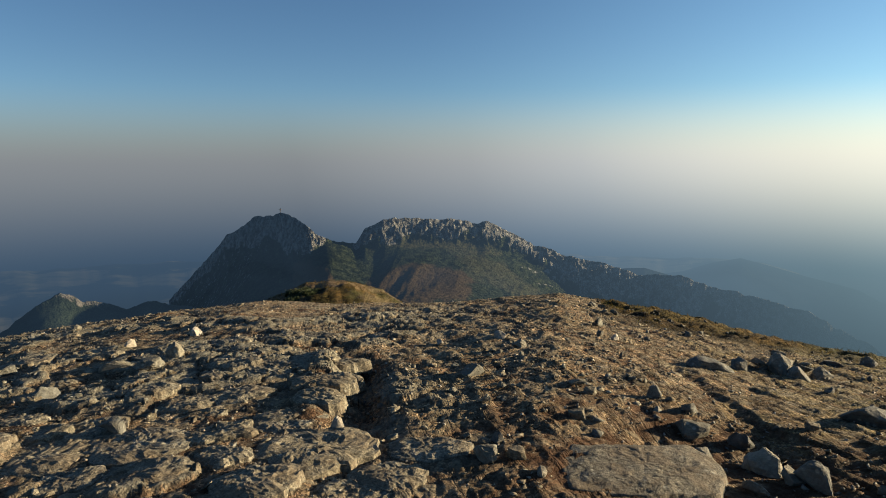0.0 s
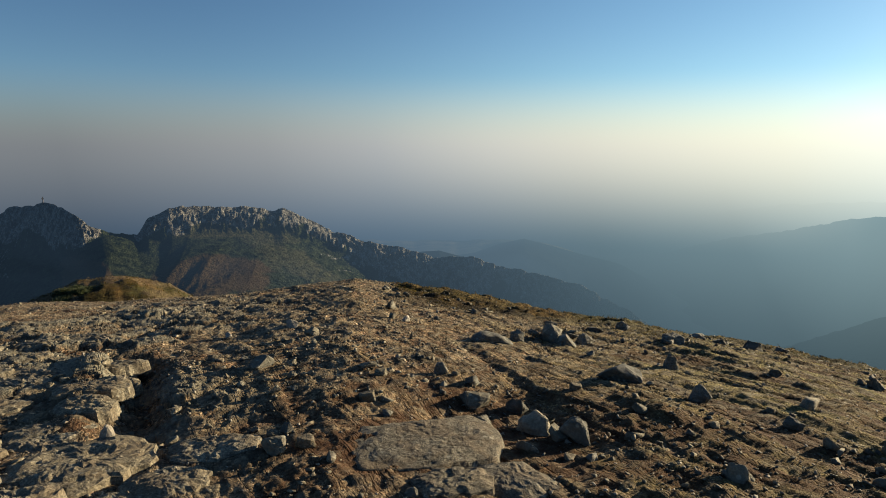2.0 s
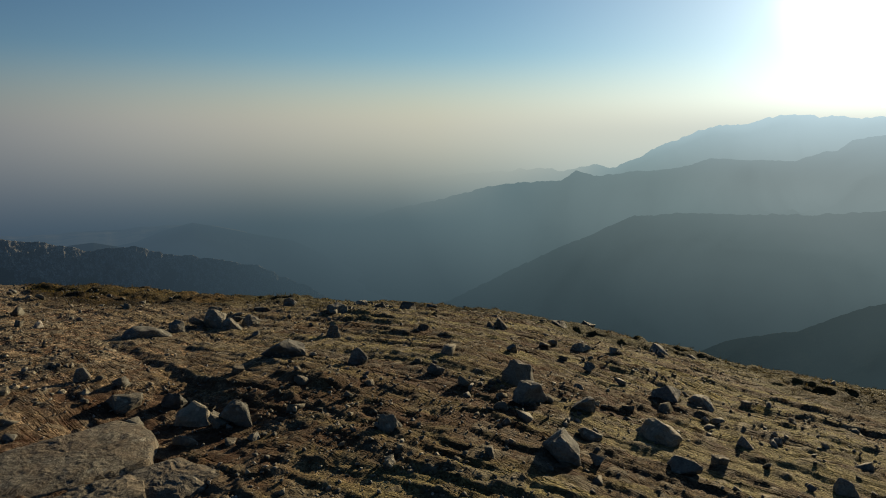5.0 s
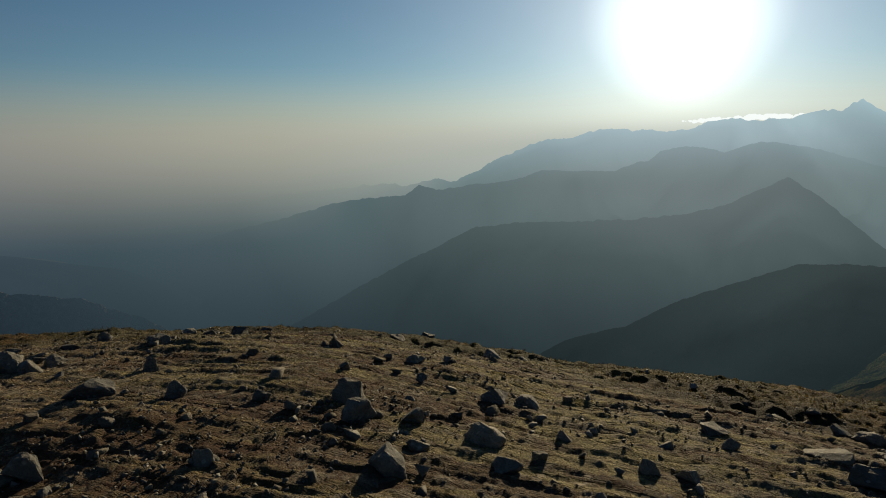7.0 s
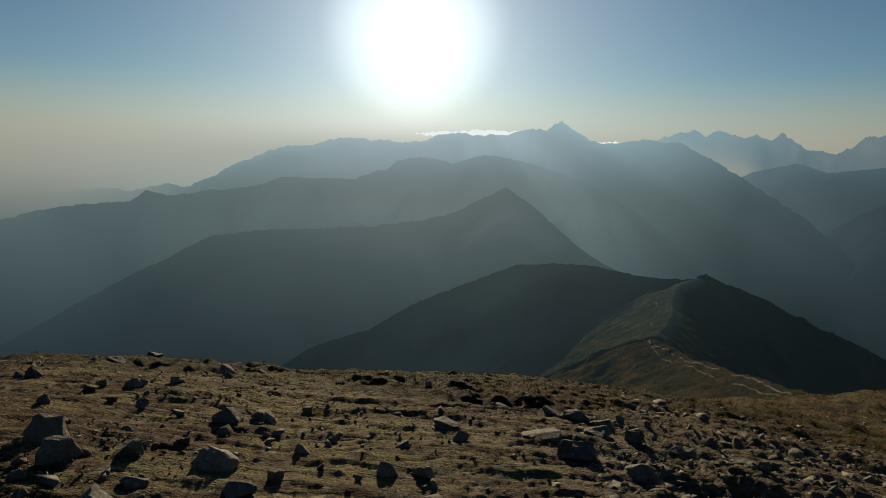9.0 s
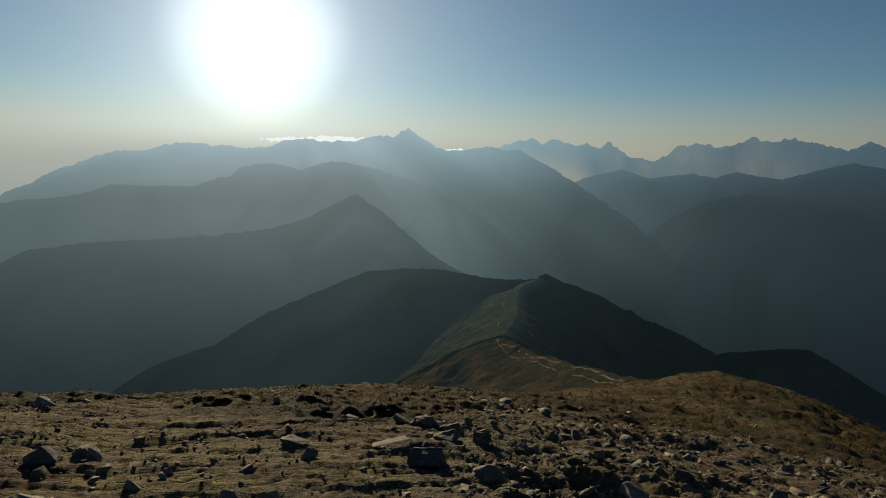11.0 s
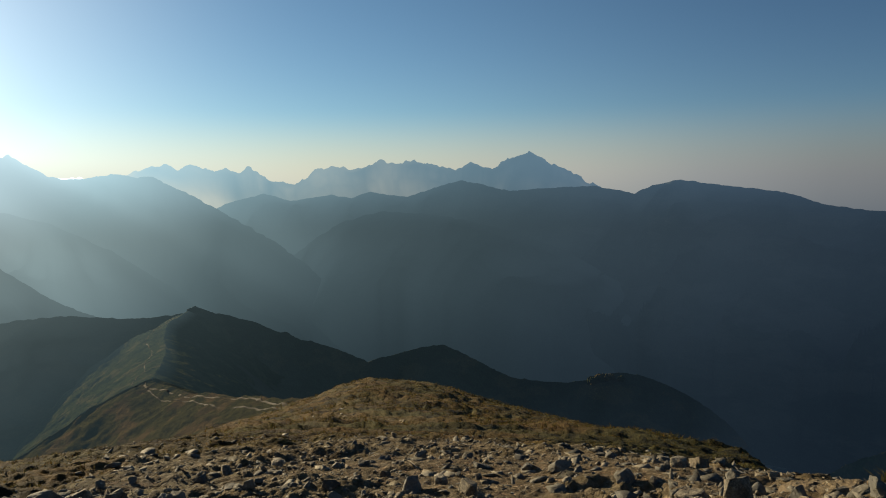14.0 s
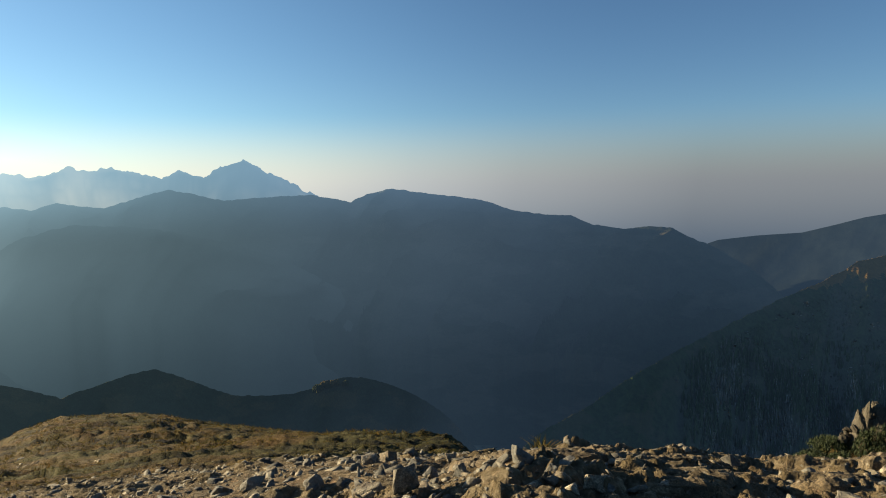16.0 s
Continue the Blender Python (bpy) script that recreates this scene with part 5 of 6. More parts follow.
def spread(count, lo, hi, r_lo, r_hi, power, size_lo, size_hi, tall, clump=0.0, seed=50, steep=2.2):
    """Random places in a sector, more of them near; sizes follow a steep law."""
    u = nprng.random(count * 3)
    r = (r_lo ** power + u * (r_hi ** power - r_lo ** power)) ** (1 / power)
    a = np.radians(nprng.uniform(lo, hi, count * 3))
    x, y = r * np.sin(a), r * np.cos(a)
    keep = fbm(x * 0.8, y * 0.8, 3, seed) > clump * nprng.normal(0.2, 0.4, count * 3) - (1 - clump) * 9
    keep &= turf_amount(x, y) < nprng.uniform(0.1, 1.3, count * 3)
    keep &= np.hypot(x - 1.12, y - 3.38) > 0.50
    x, y, r = x[keep][:count], y[keep][:count], r[keep][:count]
    w = size_lo * (size_hi / size_lo) ** (nprng.random(len(x)) ** steep)
    return [(x[i], y[i], w[i], w[i] * nprng.uniform(0.7, 1.0), w[i] * nprng.uniform(*tall), nprng.uniform(0, 6.28)) for i in range(len(x))]


CHIPS, FLAKES = chips(40, 900, (0.3, 0.65)), chips(40, 1200, (0.12, 0.28))
ONE = (1.0, 1.0)
scatter("gravel", "small stones and gravel strewn over the summit soil", CHIPS, spread(15500, -42, 97, 2.2, 13, 1.15, 0.010, 0.065, ONE, 1.0) + spread(3800, 97, 186, 2.8, 13, 1.15, 0.012, 0.065, ONE, 1.0), STONE, "gravel")
scatter("gravel", "pale chips of stone strewn over the soil", CHIPS, spread(7000, -42, 60, 2.4, 12, 1.2, 0.010, 0.045, ONE, 0.8, 71), PALE, "gravel")
scatter("rubble", "broken slabs covering the stony path", FLAKES, spread(3000, 94, 150, 3.2, 13, 1.3, 0.04, 0.32, ONE, 0.7, 53, 2.0), STONE, "rubble", seat=0.6)
scatter("rubble", "broken angular rubble among the path's slabs", CHIPS, spread(1100, 94, 152, 3.2, 13, 1.3, 0.03, 0.15, ONE, 0.9, 54, 2.0) + spread(420, 144, 186, 3.6, 10, 1.4, 0.03, 0.16, ONE, 0.9, 55, 2.0), SLAB, "rubble", seat=0.45)
scatter("rubble", "flat broken stones of the southern brow", FLAKES, spread(760, 140, 186, 3.4, 10, 1.4, 0.05, 0.24, ONE, 0.9, 58, 1.8), STONE, "rubble", seat=0.5)
scatter("rubble", "flat weathered stones of the northern brow", FLAKES, spread(2600, -42, 24, 2.6, 14, 1.3, 0.03, 0.15, ONE, 0.9, 57, 2.6), SLAB, "rubble", seat=0.5)
scatter("rubble", "scattered stones along the eastern brow", CHIPS, spread(520, 12, 94, 3.0, 13, 1.6, 0.04, 0.20, ONE, 1.0, 59), STONE, "rubble")

bare_x, bare_y = nprng.normal(31, 4.5, 2600), nprng.normal(-14.5, 2.0, 2600)
on_bare = turf_amount(bare_x, bare_y) < nprng.uniform(0.25, 0.85, 2600)
bare_w = 0.07 * (0.45 / 0.07) ** (nprng.random(2600) ** 2.2)
scatter("rubble", "pale stones on a bare patch of the grass shoulder", FLAKES, [(bare_x[i], bare_y[i], bare_w[i], bare_w[i] * 0.8, bare_w[i], i * 1.7) for i in np.where(on_bare)[0]], SLAB, "rubble", seat=0.3)

# ---- grass tufts on the turf ----
m, nd = material("dry_grass")
rnd = nd.add("ShaderNodeNewGeometry").outputs["Random Per Island"]
geo = nd.add("ShaderNodeNewGeometry").outputs["Position"]
tone = nd.ramp(nd.math("ADD", nd.math("MULTIPLY", rnd, 0.5), nd.math("MULTIPLY", nd.noise(geo, 0.085, 7, 0.65), 0.6)),
               [(0.2, (0.045, 0.048, 0.014)), (0.42, (0.085, 0.078, 0.024)), (0.56, (0.135, 0.080, 0.024)), (0.72, (0.105, 0.088, 0.032)), (0.9, (0.18, 0.155, 0.072))])
blade, thru, both = nd.add("ShaderNodeBsdfDiffuse"), nd.add("ShaderNodeBsdfTranslucent"), nd.add("ShaderNodeMixShader")
nd.put(blade.inputs[0], tone)
nd.put(thru.inputs[0], tone)
both.inputs[0].default_value = 0.5
nd.put(both.inputs[1], blade.outputs[0])
nd.put(both.inputs[2], thru.outputs[0])
nd.put(nd.add("ShaderNodeOutputMaterial").inputs[0], both.outputs[0])
GRASS = m


def tuft_shape(seed, blades):
    """A tuft of bent, tapering blades, about 1 wide and 1 high."""
    r = random.Random(seed)
    v, f = [], []
    for _ in range(blades):
        a, t = r.uniform(0, 6.28), r.uniform(0.1, 0.55)
        x, y, s = r.uniform(-0.22, 0.22), r.uniform(-0.22, 0.22), r.uniform(0.025, 0.05)
        h = r.uniform(0.5, 1.0)
        dx, dy, n = math.cos(a), math.sin(a), len(v)
        v += [(x - dy * s, y + dx * s, 0), (x + dy * s, y - dx * s, 0), (x + dx * t * 0.4 - dy * s * 0.7, y + dy * t * 0.4 + dx * s * 0.7, h * 0.65),
              (x + dx * t * 0.4 + dy * s * 0.7, y + dy * t * 0.4 - dx * s * 0.7, h * 0.65), (x + dx * t, y + dy * t, h)]
        f += [(n, n + 1, n + 3), (n, n + 3, n + 2), (n + 2, n + 3, n + 4)]
    return np.array(v), np.array(f)


TUFTS = [tuft_shape(k, 4) for k in range(16)]


def turf_places(count, lo, hi, r_lo, r_hi, power, w_lo, w_hi):
    u = nprng.random(count * 4)
    r = (r_lo ** power + u * (r_hi ** power - r_lo ** power)) ** (1 / power)
    a = np.radians(nprng.uniform(lo, hi, count * 4))
    x, y = r * np.sin(a), r * np.cos(a)
    keep = turf_amount(x, y) > nprng.uniform(0.35, 0.95, count * 4)
    keep &= fbm(x * 0.5, y * 0.5, 3, 91) > nprng.normal(-0.1, 0.35, count * 4)
    x, y, r = x[keep][:count], y[keep][:count], r[keep][:count]
    w = nprng.uniform(w_lo, w_hi, len(x)) * (1 + r / 60)
    return [(x[i], y[i], w[i], w[i], w[i] * nprng.uniform(0.12, 0.34), nprng.uniform(0, 6.28)) for i in range(len(x))]


scatter("grass", "dry olive and rust coloured grass tufts", TUFTS, turf_places(22000, 12, 150, 8, 26, 1.2, 0.05, 0.15) + turf_places(12000, 95, 145, 22, 95, 1.4, 0.16, 0.36) + turf_places(1500, -18, -4, 62, 80, 1.0, 0.15, 0.3), GRASS, "grass", seat=0.1)

tuft_v, tuft_f = tuft_shape(77, 34)
me = bpy.data.meshes.new("grass_tuft")
me.from_pydata((tuft_v * (0.34, 0.34, 0.2)).tolist(), [], tuft_f.tolist())
me.materials.append(GRASS)
tuft = new("grass_tuft", me)
tuft.location = (3.1, -6.75, height_at(3.1, -6.75) - 0.02)
tagged(tuft, "dry straw coloured grass tuft between brow stones", "grass tuft")

# ---- spruce and dwarf pine on the far slope ----
m, nd = material("spruce_needles")
geo = nd.add("ShaderNodeNewGeometry").outputs["Position"]
isl = nd.noise(nd.scaled(geo, (1, 1, 0.05)), 0.35, 2, 0.5)
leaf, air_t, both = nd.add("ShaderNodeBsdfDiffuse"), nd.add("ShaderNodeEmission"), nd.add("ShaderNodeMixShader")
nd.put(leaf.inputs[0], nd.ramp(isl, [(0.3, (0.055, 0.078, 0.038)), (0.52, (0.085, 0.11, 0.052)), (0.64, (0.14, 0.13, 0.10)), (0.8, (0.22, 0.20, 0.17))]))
# a fixed share of haze colour is painted on the trees as emission
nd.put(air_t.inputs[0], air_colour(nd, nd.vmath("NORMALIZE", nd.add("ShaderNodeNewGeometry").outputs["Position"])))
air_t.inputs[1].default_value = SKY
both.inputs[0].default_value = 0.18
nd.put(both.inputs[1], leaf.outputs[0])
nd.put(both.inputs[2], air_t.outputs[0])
nd.put(nd.add("ShaderNodeOutputMaterial").inputs[0], both.outputs[0])
NEEDLES = m


def cone_tree(seed, tiers):
    """A narrow spruce: drooping ragged tiers on a thin trunk, 1 high."""
    r = random.Random(seed)
    v, f = [], []
    for k in range(tiers):
        z0, z1 = 0.08 + 0.8 * k / tiers, 0.08 + 0.8 * k / tiers + 0.34
        rad = 0.17 * (1 - k / (tiers + 0.6)) * r.uniform(0.8, 1.2)
        n = len(v)
        for j in range(7):
            a = 6.283 * j / 7 + r.uniform(-0.3, 0.3)
            q = rad * r.uniform(0.6, 1.25)
            v.append((q * math.cos(a), q * math.sin(a), z0 + r.uniform(-0.05, 0.05)))
        v.append((r.uniform(-0.01, 0.01), r.uniform(-0.01, 0.01), min(z1, 1.0)))
        f += [(n + j, n + (j + 1) % 7, n + 7) for j in range(7)]
    return np.array(v), np.array(f)


def forest(ob, name, label, count, seed, keep, height, shapes, mat, category="forest"):
    """Trees rooted on the faces of a slope."""
    co = np.empty(len(ob.data.vertices) * 3, dtype=np.float32)
    ob.data.vertices.foreach_get("co", co)
    co = co.reshape(-1, 3)
    pick = np.random.default_rng(seed)
    az, r = bearing(co[:, 0], co[:, 1]), np.hypot(co[:, 0], co[:, 1])
    el = np.degrees(np.arctan2(co[:, 2] - EYE_Z, r))
    ok = np.where(keep(az, el, r, pick.random(len(az))) & (SURFACES[ob.name][2].ravel() > 1.2 + 0.3 * np.clip(168 - az, 0, 20)) & (fbm(co[:, 0] / 45, co[:, 1] / 45, 3, seed) > pick.normal(-0.2, 0.35, len(az))))[0]
    ok = ok[pick.integers(0, len(ok), count)]
    vs, fs, n = [], [], 0
    for i, k in enumerate(ok):
        v, t = shapes[i % len(shapes)]
        h = pick.uniform(*height)
        vs.append(v * (h, h, h) + co[k] + (pick.uniform(-3, 3), pick.uniform(-3, 3), -0.12 * h))
        fs.append(t + n)
        n += len(v)
    pts, tri = np.concatenate(vs), np.concatenate(fs)
    me = bpy.data.meshes.new(name)
    me.from_pydata(pts.tolist(), [], tri.tolist())
    me.materials.append(mat)
    return tagged(new(name, me), label, category, kind="stuff")


m, nd = material("dead_spruce")
geo = nd.add("ShaderNodeNewGeometry").outputs["Position"]
finish(nd, nd.ramp(nd.noise(nd.scaled(geo, (1, 1, 0.1)), 0.3, 3), [(0.35, (0.22, 0.205, 0.185)), (0.65, (0.52, 0.49, 0.45))]), 0.9)
DEAD = m


def bare_tree(seed):
    """A dead spruce: a tapering bare trunk with short drooping stubs of branches, 1 high."""
    r = random.Random(seed)
    v, f = [], []
    for j in range(3):
        v.append((0.045 * math.cos(2.1 * j), 0.045 * math.sin(2.1 * j), 0))
    v.append((r.uniform(-0.02, 0.02), 0, 1.0))
    f += [(0, 1, 3), (1, 2, 3), (2, 0, 3)]
    for k in range(9):
        z, a, q = r.uniform(0.3, 0.9), r.uniform(0, 6.28), len(v)
        t = 0.10 * (1.1 - z) + 0.02
        v += [(0, 0, z), (0, 0, z + 0.03), (t * math.cos(a), t * math.sin(a), z - 0.05)]
        f.append((q, q + 1, q + 2))
    return np.array(v), np.array(f)


SLOPE = bpy.data.objects["wooded_slope"]
SPRUCES = [cone_tree(k, 5) for k in range(8)]
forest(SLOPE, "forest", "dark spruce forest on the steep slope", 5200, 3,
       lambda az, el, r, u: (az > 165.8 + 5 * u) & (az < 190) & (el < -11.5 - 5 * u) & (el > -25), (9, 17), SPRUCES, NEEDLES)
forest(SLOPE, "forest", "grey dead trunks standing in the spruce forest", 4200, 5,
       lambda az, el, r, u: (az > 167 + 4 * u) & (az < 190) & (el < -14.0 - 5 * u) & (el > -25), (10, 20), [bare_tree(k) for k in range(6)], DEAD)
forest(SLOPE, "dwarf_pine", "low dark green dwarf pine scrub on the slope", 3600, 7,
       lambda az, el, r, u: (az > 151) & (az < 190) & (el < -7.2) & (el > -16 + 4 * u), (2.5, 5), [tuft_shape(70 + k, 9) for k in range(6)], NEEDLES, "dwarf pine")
forest(SLOPE, "boulders", "few pale boulders between the dwarf pine", 150, 9,
       lambda az, el, r, u: (az > 165) & (az < 190) & (el < -8.5) & (el > -14 - 3 * u), (4, 9), CHIPS, PALE, "boulders")


def crag():
    """A broken rock tower standing out of the slope beyond the brow: tall leaning columns with smaller blocks wedged between."""
    bm = bmesh.new()
    r = random.Random(8)
    columns = [(-0.2, 0.1, 5.0, 1.5), (0.75, 0.0, 4.3, 1.6), (-0.9, -0.2, 3.4, 1.3), (1.7, 0.2, 3.3, 1.7), (0.2, 0.7, 3.6, 1.6), (2.7, 0.3, 2.5, 1.7), (3.9, 0.2, 2.0, 1.8), (-1.5, 0.1, 1.9, 1.2), (1.2, -0.6, 2.7, 1.3)]
    blocks = [(x, y, -0.8, 1.5 * w, 1.4 * w * r.uniform(0.8, 1.0), 1.1 * h + 0.8, 4) for x, y, h, w in columns]
    for _ in range(80):
        x, y, h, w = r.choice(columns)
        k = r.uniform(0.35, 0.8)
        blocks.append((x + r.uniform(-0.6, 0.6), y + r.uniform(-0.7, 0.3), r.uniform(-0.3, 0.55) * h, 1.3 * k, 1.3 * k, k * r.uniform(0.8, 1.7), 16))
    for x, y, z, w, d, h, lean in blocks:
        one = rock_bmesh(r, 16, False, 0.11)
        bmesh.ops.transform(one, matrix=Matrix.Translation((x, y, z)) @ pose(0, 0, 0, r.uniform(-lean, lean), r.uniform(-lean, lean), r.uniform(0, 360)) @ Matrix.Diagonal((w, d, h, 1)), verts=one.verts)
        me = bpy.data.meshes.new("piece")
        one.to_mesh(me)
        one.free()
        bm.from_mesh(me)
        bpy.data.meshes.remove(me)
    ob = solid("crag", bm, stone_material("lichened_rock", (0.016, 0.015, 0.011), (0.066, 0.058, 0.042), (0.060, 0.046, 0.029)))
    crag_x, crag_y = 62.5 * math.sin(radians(179.1)), 62.5 * math.cos(radians(179.1))
    ob.location = (crag_x, crag_y, height_at(crag_x, crag_y) - 1.35)
    ob.rotation_euler = (0, 0, radians(180))
    return tagged(ob, "broken grey rock tower rising from the slope", "rock outcrop")


crag()


def pine_bush(x0, y0, z0, wide, high, seed, label="dark green dwarf pine bush beside the crag"):
    """Dwarf pine: many upturned bristly shoots over low spreading branches."""
    r = random.Random(seed)
    v, f, stem_v, stem_f = [], [], [], []
    for k in range(260):
        a, q = r.uniform(0, 6.28), math.sqrt(r.random())
        x, y = wide * q * math.cos(a), wide * q * math.sin(a)
        top = high * (1 - q ** 2) * r.uniform(0.6, 1.0) + 0.05
        for j in range(7):
            b, n = r.uniform(0, 6.28), len(v)
            e, w = r.uniform(0.12, 0.28), 0.03
            p = (x + r.uniform(-0.15, 0.15), y + r.uniform(-0.15, 0.15), top)
            v += [(p[0] - w * math.sin(b), p[1] + w * math.cos(b), top - 0.1), (p[0] + w * math.sin(b), p[1] - w * math.cos(b), top - 0.1),
                  (p[0] + e * math.cos(b), p[1] + e * math.sin(b), top + r.uniform(0.05, 0.3))]
            f.append((n, n + 1, n + 2))
        n = len(stem_v)
        stem_v += [(x * 0.2, y * 0.2, -0.2), (x * 0.2 + 0.05, y * 0.2, -0.2), (x * 0.2, y * 0.2 + 0.05, -0.2), (x, y, top)]
        stem_f += [(n, n + 1, n + 3), (n + 1, n + 2, n + 3), (n + 2, n, n + 3)]
    bush = tagged(new("dwarf_pine"), label, "dwarf pine")
    bush.location = (x0, y0, z0)
    for name, verts, faces, mat in (("needles", v, f, NEAR_PINE), ("branches", stem_v, stem_f, BARK)):
        me = bpy.data.meshes.new(name)
        me.from_pydata(verts, [], faces)
        me.materials.append(mat)
        new(name, me).parent = bush
    return bush


m, nd = material("pine_bark")
finish(nd, nd.ramp(nd.noise(nd.add("ShaderNodeNewGeometry").outputs["Position"], 8.0), [(0.3, (0.05, 0.036, 0.025)), (0.7, (0.13, 0.095, 0.065))]), 0.9)
BARK = m
m, nd = material("pine_needles")
finish(nd, nd.ramp(nd.add("ShaderNodeNewGeometry").outputs["Random Per Island"], [(0.0, (0.018, 0.028, 0.010)), (0.6, (0.034, 0.050, 0.017)), (1.0, (0.062, 0.072, 0.028))]), 0.7)
NEAR_PINE = m
for k, (az_b, d_b, wide_b, high_b) in enumerate(((172.3, 60, 1.2, 0.6), (173.0, 59, 1.2, 0.6), (173.8, 58.2, 1.2, 0.6), (174.2, 62, 1.2, 0.6), (175.0, 63, 1.3, 0.7), (175.8, 62, 1.2, 0.6), (176.5, 63.5, 1.3, 0.8), (177.1, 62, 1.1, 0.6), (177.6, 60.5, 1.0, 0.6),
                                                 (175.4, 60, 1.2, 0.6), (176.4, 59.5, 1.2, 0.7), (178.3, 59.5, 1.2, 0.7), (173.2, 61, 1.2, 0.6), (174.0, 60, 1.2, 0.6), (174.6, 58.6, 1.2, 0.6), (175.6, 58.2, 1.2, 0.6), (176.9, 58, 1.2, 0.6), (177.7, 58.4, 1.1, 0.6), (176.0, 61, 1.2, 0.6), (177.2, 60.2, 1.1, 0.6), (179.0, 60.9, 0.9, 2.2), (179.6, 60.8, 1.1, 2.7), (180.3, 60.8, 1.2, 2.8), (181.2, 60.6, 1.2, 2.8))):
    x_b, y_b = d_b * math.sin(radians(az_b)), d_b * math.cos(radians(az_b))
    pine_bush(x_b, y_b, height_at(x_b, y_b) - 0.05, wide_b, high_b, 60 + k)

hummock_rng = random.Random(31)
for k in range(16):
    az_b, d_b = hummock_rng.uniform(-15.6, -11.6), hummock_rng.uniform(62, 70)
    x_b, y_b = d_b * math.sin(radians(az_b)), d_b * math.cos(radians(az_b))
    pine_bush(x_b, y_b, height_at(x_b, y_b) - 0.08, hummock_rng.uniform(0.7, 1.2), hummock_rng.uniform(0.25, 0.45), 160 + k, "low dark green dwarf pine bush on a grassy hummock")

# a pale pole leaning out of the turf on the shoulder
m, nd = material("bleached_wood")
finish(nd, nd.ramp(nd.noise(nd.add("ShaderNodeNewGeometry").outputs["Position"], 9.0), [(0.3, (0.42, 0.39, 0.33)), (0.7, (0.66, 0.63, 0.56))]), 0.8)
stake_x, stake_y = 39.0, -17.1
bm = bmesh.new()
bar(bm, (-0.42, 0.30, 0.34), (0.42, -0.30, 0.02), 0.09)
stake = solid("pole", bm, m)
stake.location = (stake_x, stake_y, height_at(stake_x, stake_y) + 0.12)
tagged(stake, "bleached wooden pole lying tilted on the grass shoulder", "wooden pole")


# ---- the footpath worn into the saddle slope ----
def footpath(host, name, label, offset, wander, wide, seed, mat):
    """A worn strip along the spine of a spur, offset to its sunny side, broken where the turf has closed over it."""
    w, pts = SURFACES[host.name]
    mid = int(np.argmin(np.abs(w)))
    bm = bmesh.new()
    last = None
    for i in np.arange(4, pts.shape[1] - 6, 0.25):
        k = int(i)
        spot = pts[:, k] + (pts[:, k + 1] - pts[:, k]) * (i - k)
        out = np.hypot(spot[mid:, 0] - spot[mid, 0], spot[mid:, 1] - spot[mid, 1])
        want = max(offset + wander * noise.noise((i * 0.035, seed, 0)) + 0.10 * wander * noise.noise((i * 0.12, seed, 4)), 0.3)
        half = wide * max(0.6 + 1.3 * noise.noise((i * 0.45, seed, 9)), 0.12)
        row = []
        for side in (-1, -0.5, 0.5, 1):
            p = [np.interp(want + side * half, out, spot[mid:, c]) for c in range(3)]
            row.append(bm.verts.new((p[0], p[1], p[2] + (0.22 if abs(side) < 0.9 else -0.25))))
        if last and noise.noise((i * 0.12, seed, 20)) > -0.22:
            for c in range(3):
                bm.faces.new((last[c], row[c], row[c + 1], last[c + 1]))
        last = row
    return part(name, bm, mat, host, label)


m, nd = material("trodden_gravel")
geo = nd.add("ShaderNodeNewGeometry").outputs["Position"]
finish(nd, nd.ramp(nd.noise(geo, 0.4, 6, 0.7), [(0.35, (0.028, 0.025, 0.016)), (0.65, (0.058, 0.050, 0.036))]), 0.95)
TRODDEN = m
footpath(bpy.data.objects["saddle_slope"], "footpath", "pale trodden gravel path", 4, 4, 1.0, 2, TRODDEN)
footpath(bpy.data.objects["saddle_slope"], "footpath", "pale trodden gravel path", 9, 5, 0.6, 6, TRODDEN)
footpath(bpy.data.objects["mountain_shoulder"], "footpath", "faint trodden gravel path", 14, 9, 0.45, 11, TRODDEN)

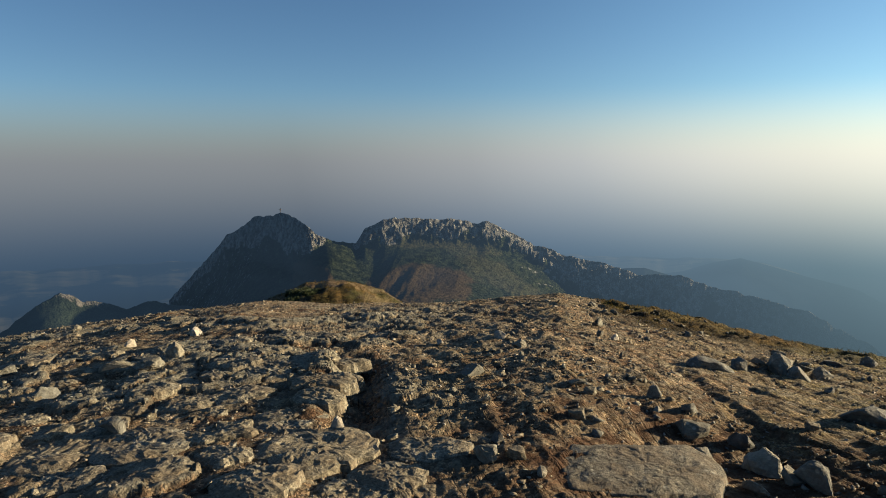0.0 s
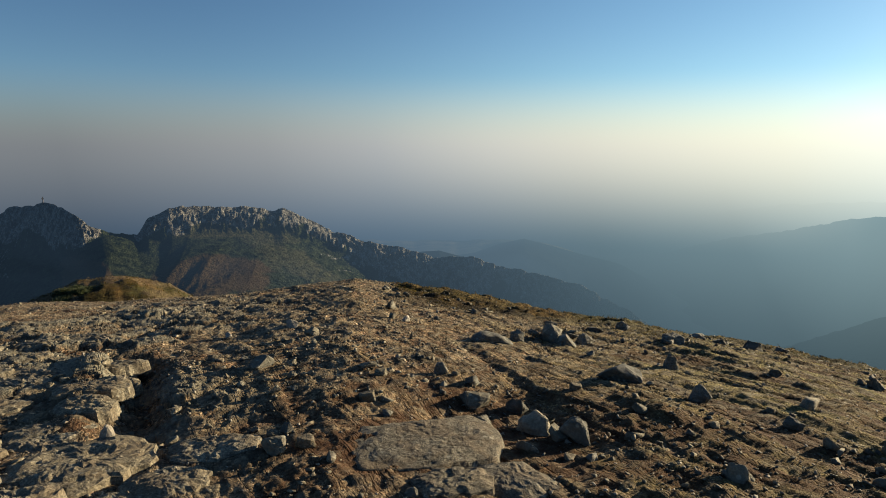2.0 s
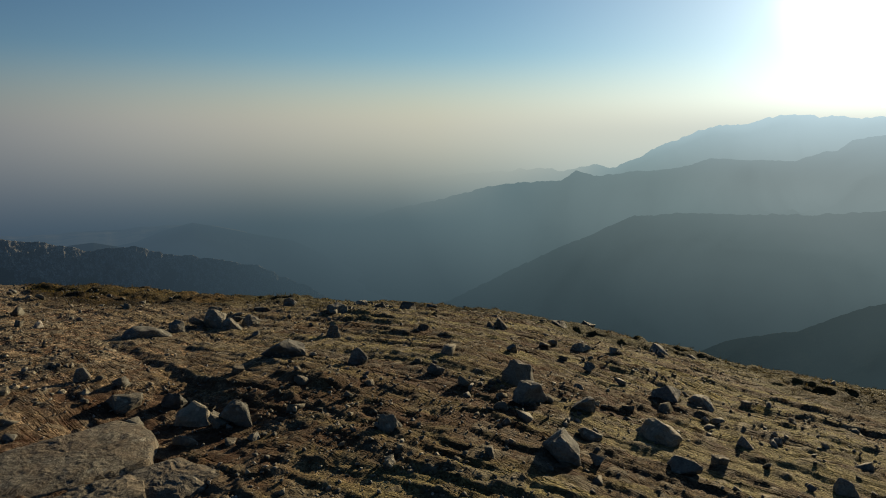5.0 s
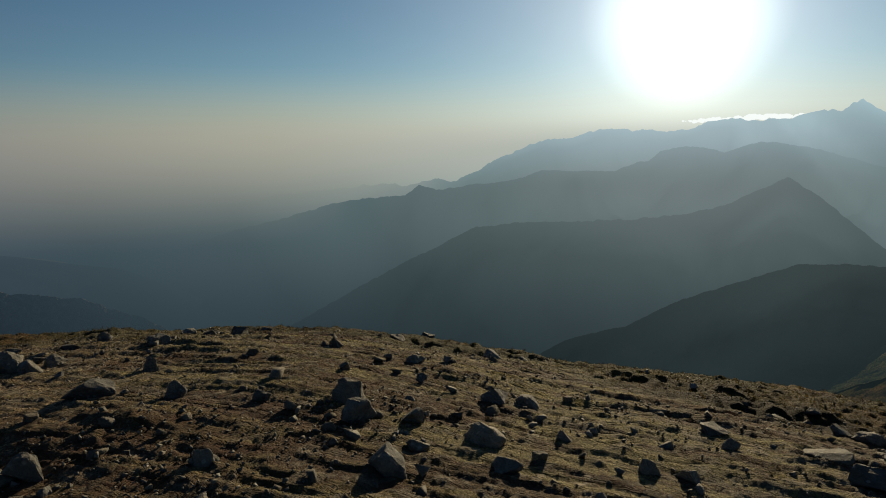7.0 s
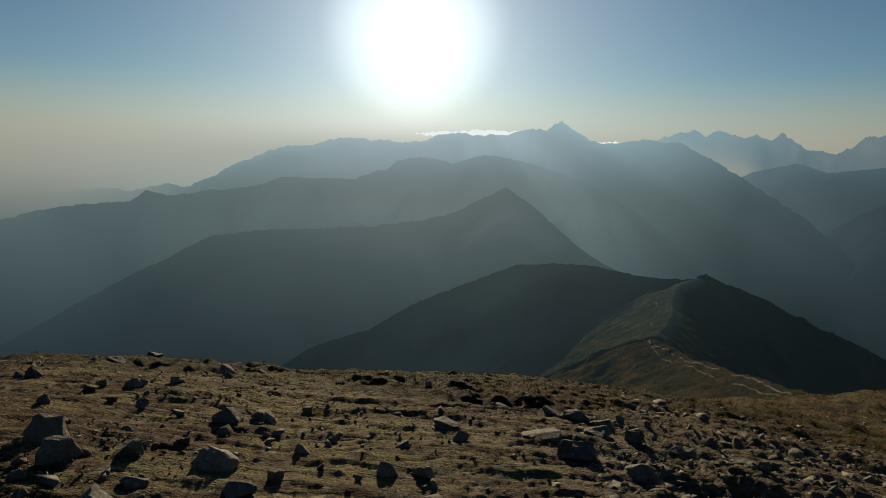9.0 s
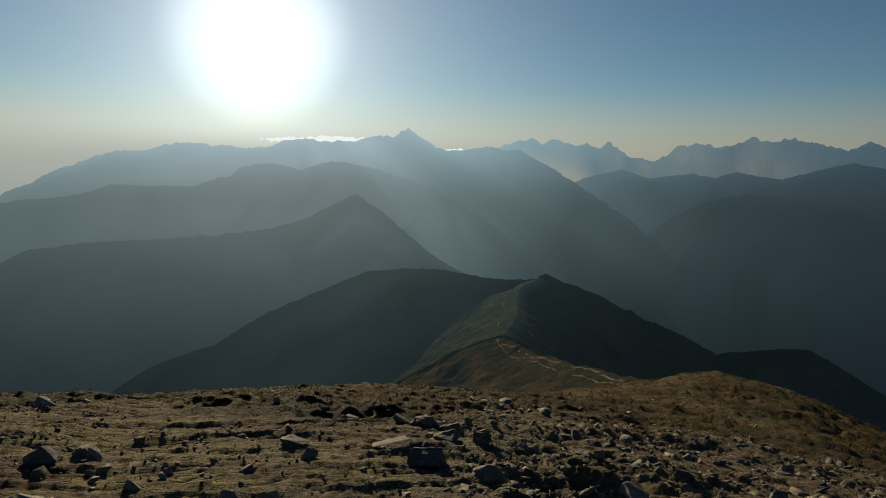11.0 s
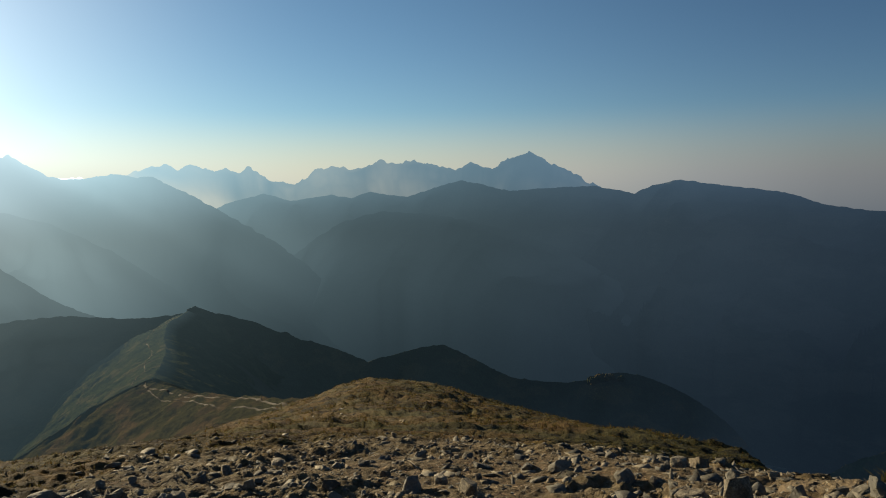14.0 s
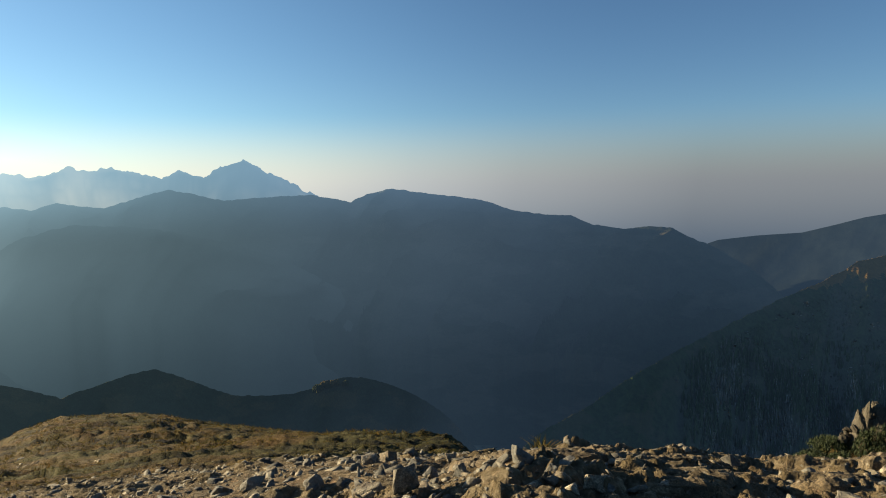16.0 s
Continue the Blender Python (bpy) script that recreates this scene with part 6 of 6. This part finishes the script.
# rocky knobs on the crest of the dark ridge
knob_rng = random.Random(21)
KNOBS = [(101.7, -9.75, 849, 20, 7), (102.3, -9.95, 849, 14, 5), (108.7, -12.2, 866, 12, 7), (109.3, -12.5, 867, 10, 5)]
for az_k in (134.9, 135.3, 135.5, 136.0, 136.3, 136.9, 137.6):
    KNOBS.append((az_k, float(np.interp(az_k, [134.6, 136.4, 138.4], [-16.9, -16.2, -16.3])), 948, knob_rng.uniform(9, 20), knob_rng.uniform(9, 18)))
for az_k, el_k, d_k, w_k, h_k in KNOBS:
    bm = rock_bmesh(knob_rng, 30, False, 0.16)
    bmesh.ops.transform(bm, matrix=Matrix.Translation(at_bearing(az_k, el_k, d_k)) @ pose(0, 0, 0, 0, 0, knob_rng.uniform(0, 360)) @ Matrix.Diagonal((w_k, w_k * 0.8, h_k, 1)), verts=bm.verts)
    knob = part("rock_knob", bm, M_DARK, bpy.data.objects["mountain_ridge"])
    for key, val in (("cliff", 0.5 if az_k > 130 else 0.3), ("air", 0.15)):
        knob.data.attributes.new(key, "FLOAT", "POINT").data.foreach_set("value", np.full(len(knob.data.vertices), val, dtype=np.float32))

# ---- small clouds behind the far range ----
m, nd = material("cloud")
# sunlit brightness is put in as emission, not cast by the sun
glow_c = nd.add("ShaderNodeEmission")
glow_c.inputs[0].default_value, glow_c.inputs[1].default_value = (0.95, 1.0, 0.97, 1), 1.0
nd.put(nd.add("ShaderNodeOutputMaterial").inputs[0], glow_c.outputs[0])
cloud_rng = random.Random(6)
for i, (lo, hi, el_c, tall) in enumerate(((77.5, 87.0, 1.62, 0.48), (91.6, 94.5, 1.0, 0.4))):
    bm = bmesh.new()
    a = lo
    while a < hi:
        k = math.sin(math.pi * (a - lo) / (hi - lo)) ** 0.6
        r = 4880 * math.radians(tall) * cloud_rng.uniform(0.25, 0.6) * (0.35 + k)
        c = at_bearing(a, el_c + (0.35 * k if i == 0 else 0) * (a - lo) / (hi - lo) + cloud_rng.uniform(-0.1, 0.1), 4880)
        bmesh.ops.create_icosphere(bm, subdivisions=2, radius=r, matrix=Matrix.Translation(c) @ Matrix.Diagonal((1.2, 1.2, cloud_rng.uniform(0.5, 0.8), 1)))
        a += cloud_rng.uniform(0.1, 0.4)
    for v in bm.verts:
        v.co += Vector((0, 0, 6)) * noise.noise(v.co * 0.05) + v.normal * 5 * noise.noise(v.co * 0.11)
    tagged(solid("cloud", bm, m), "small white sunlit cumulus clouds over the range", "cloud", kind="structure")
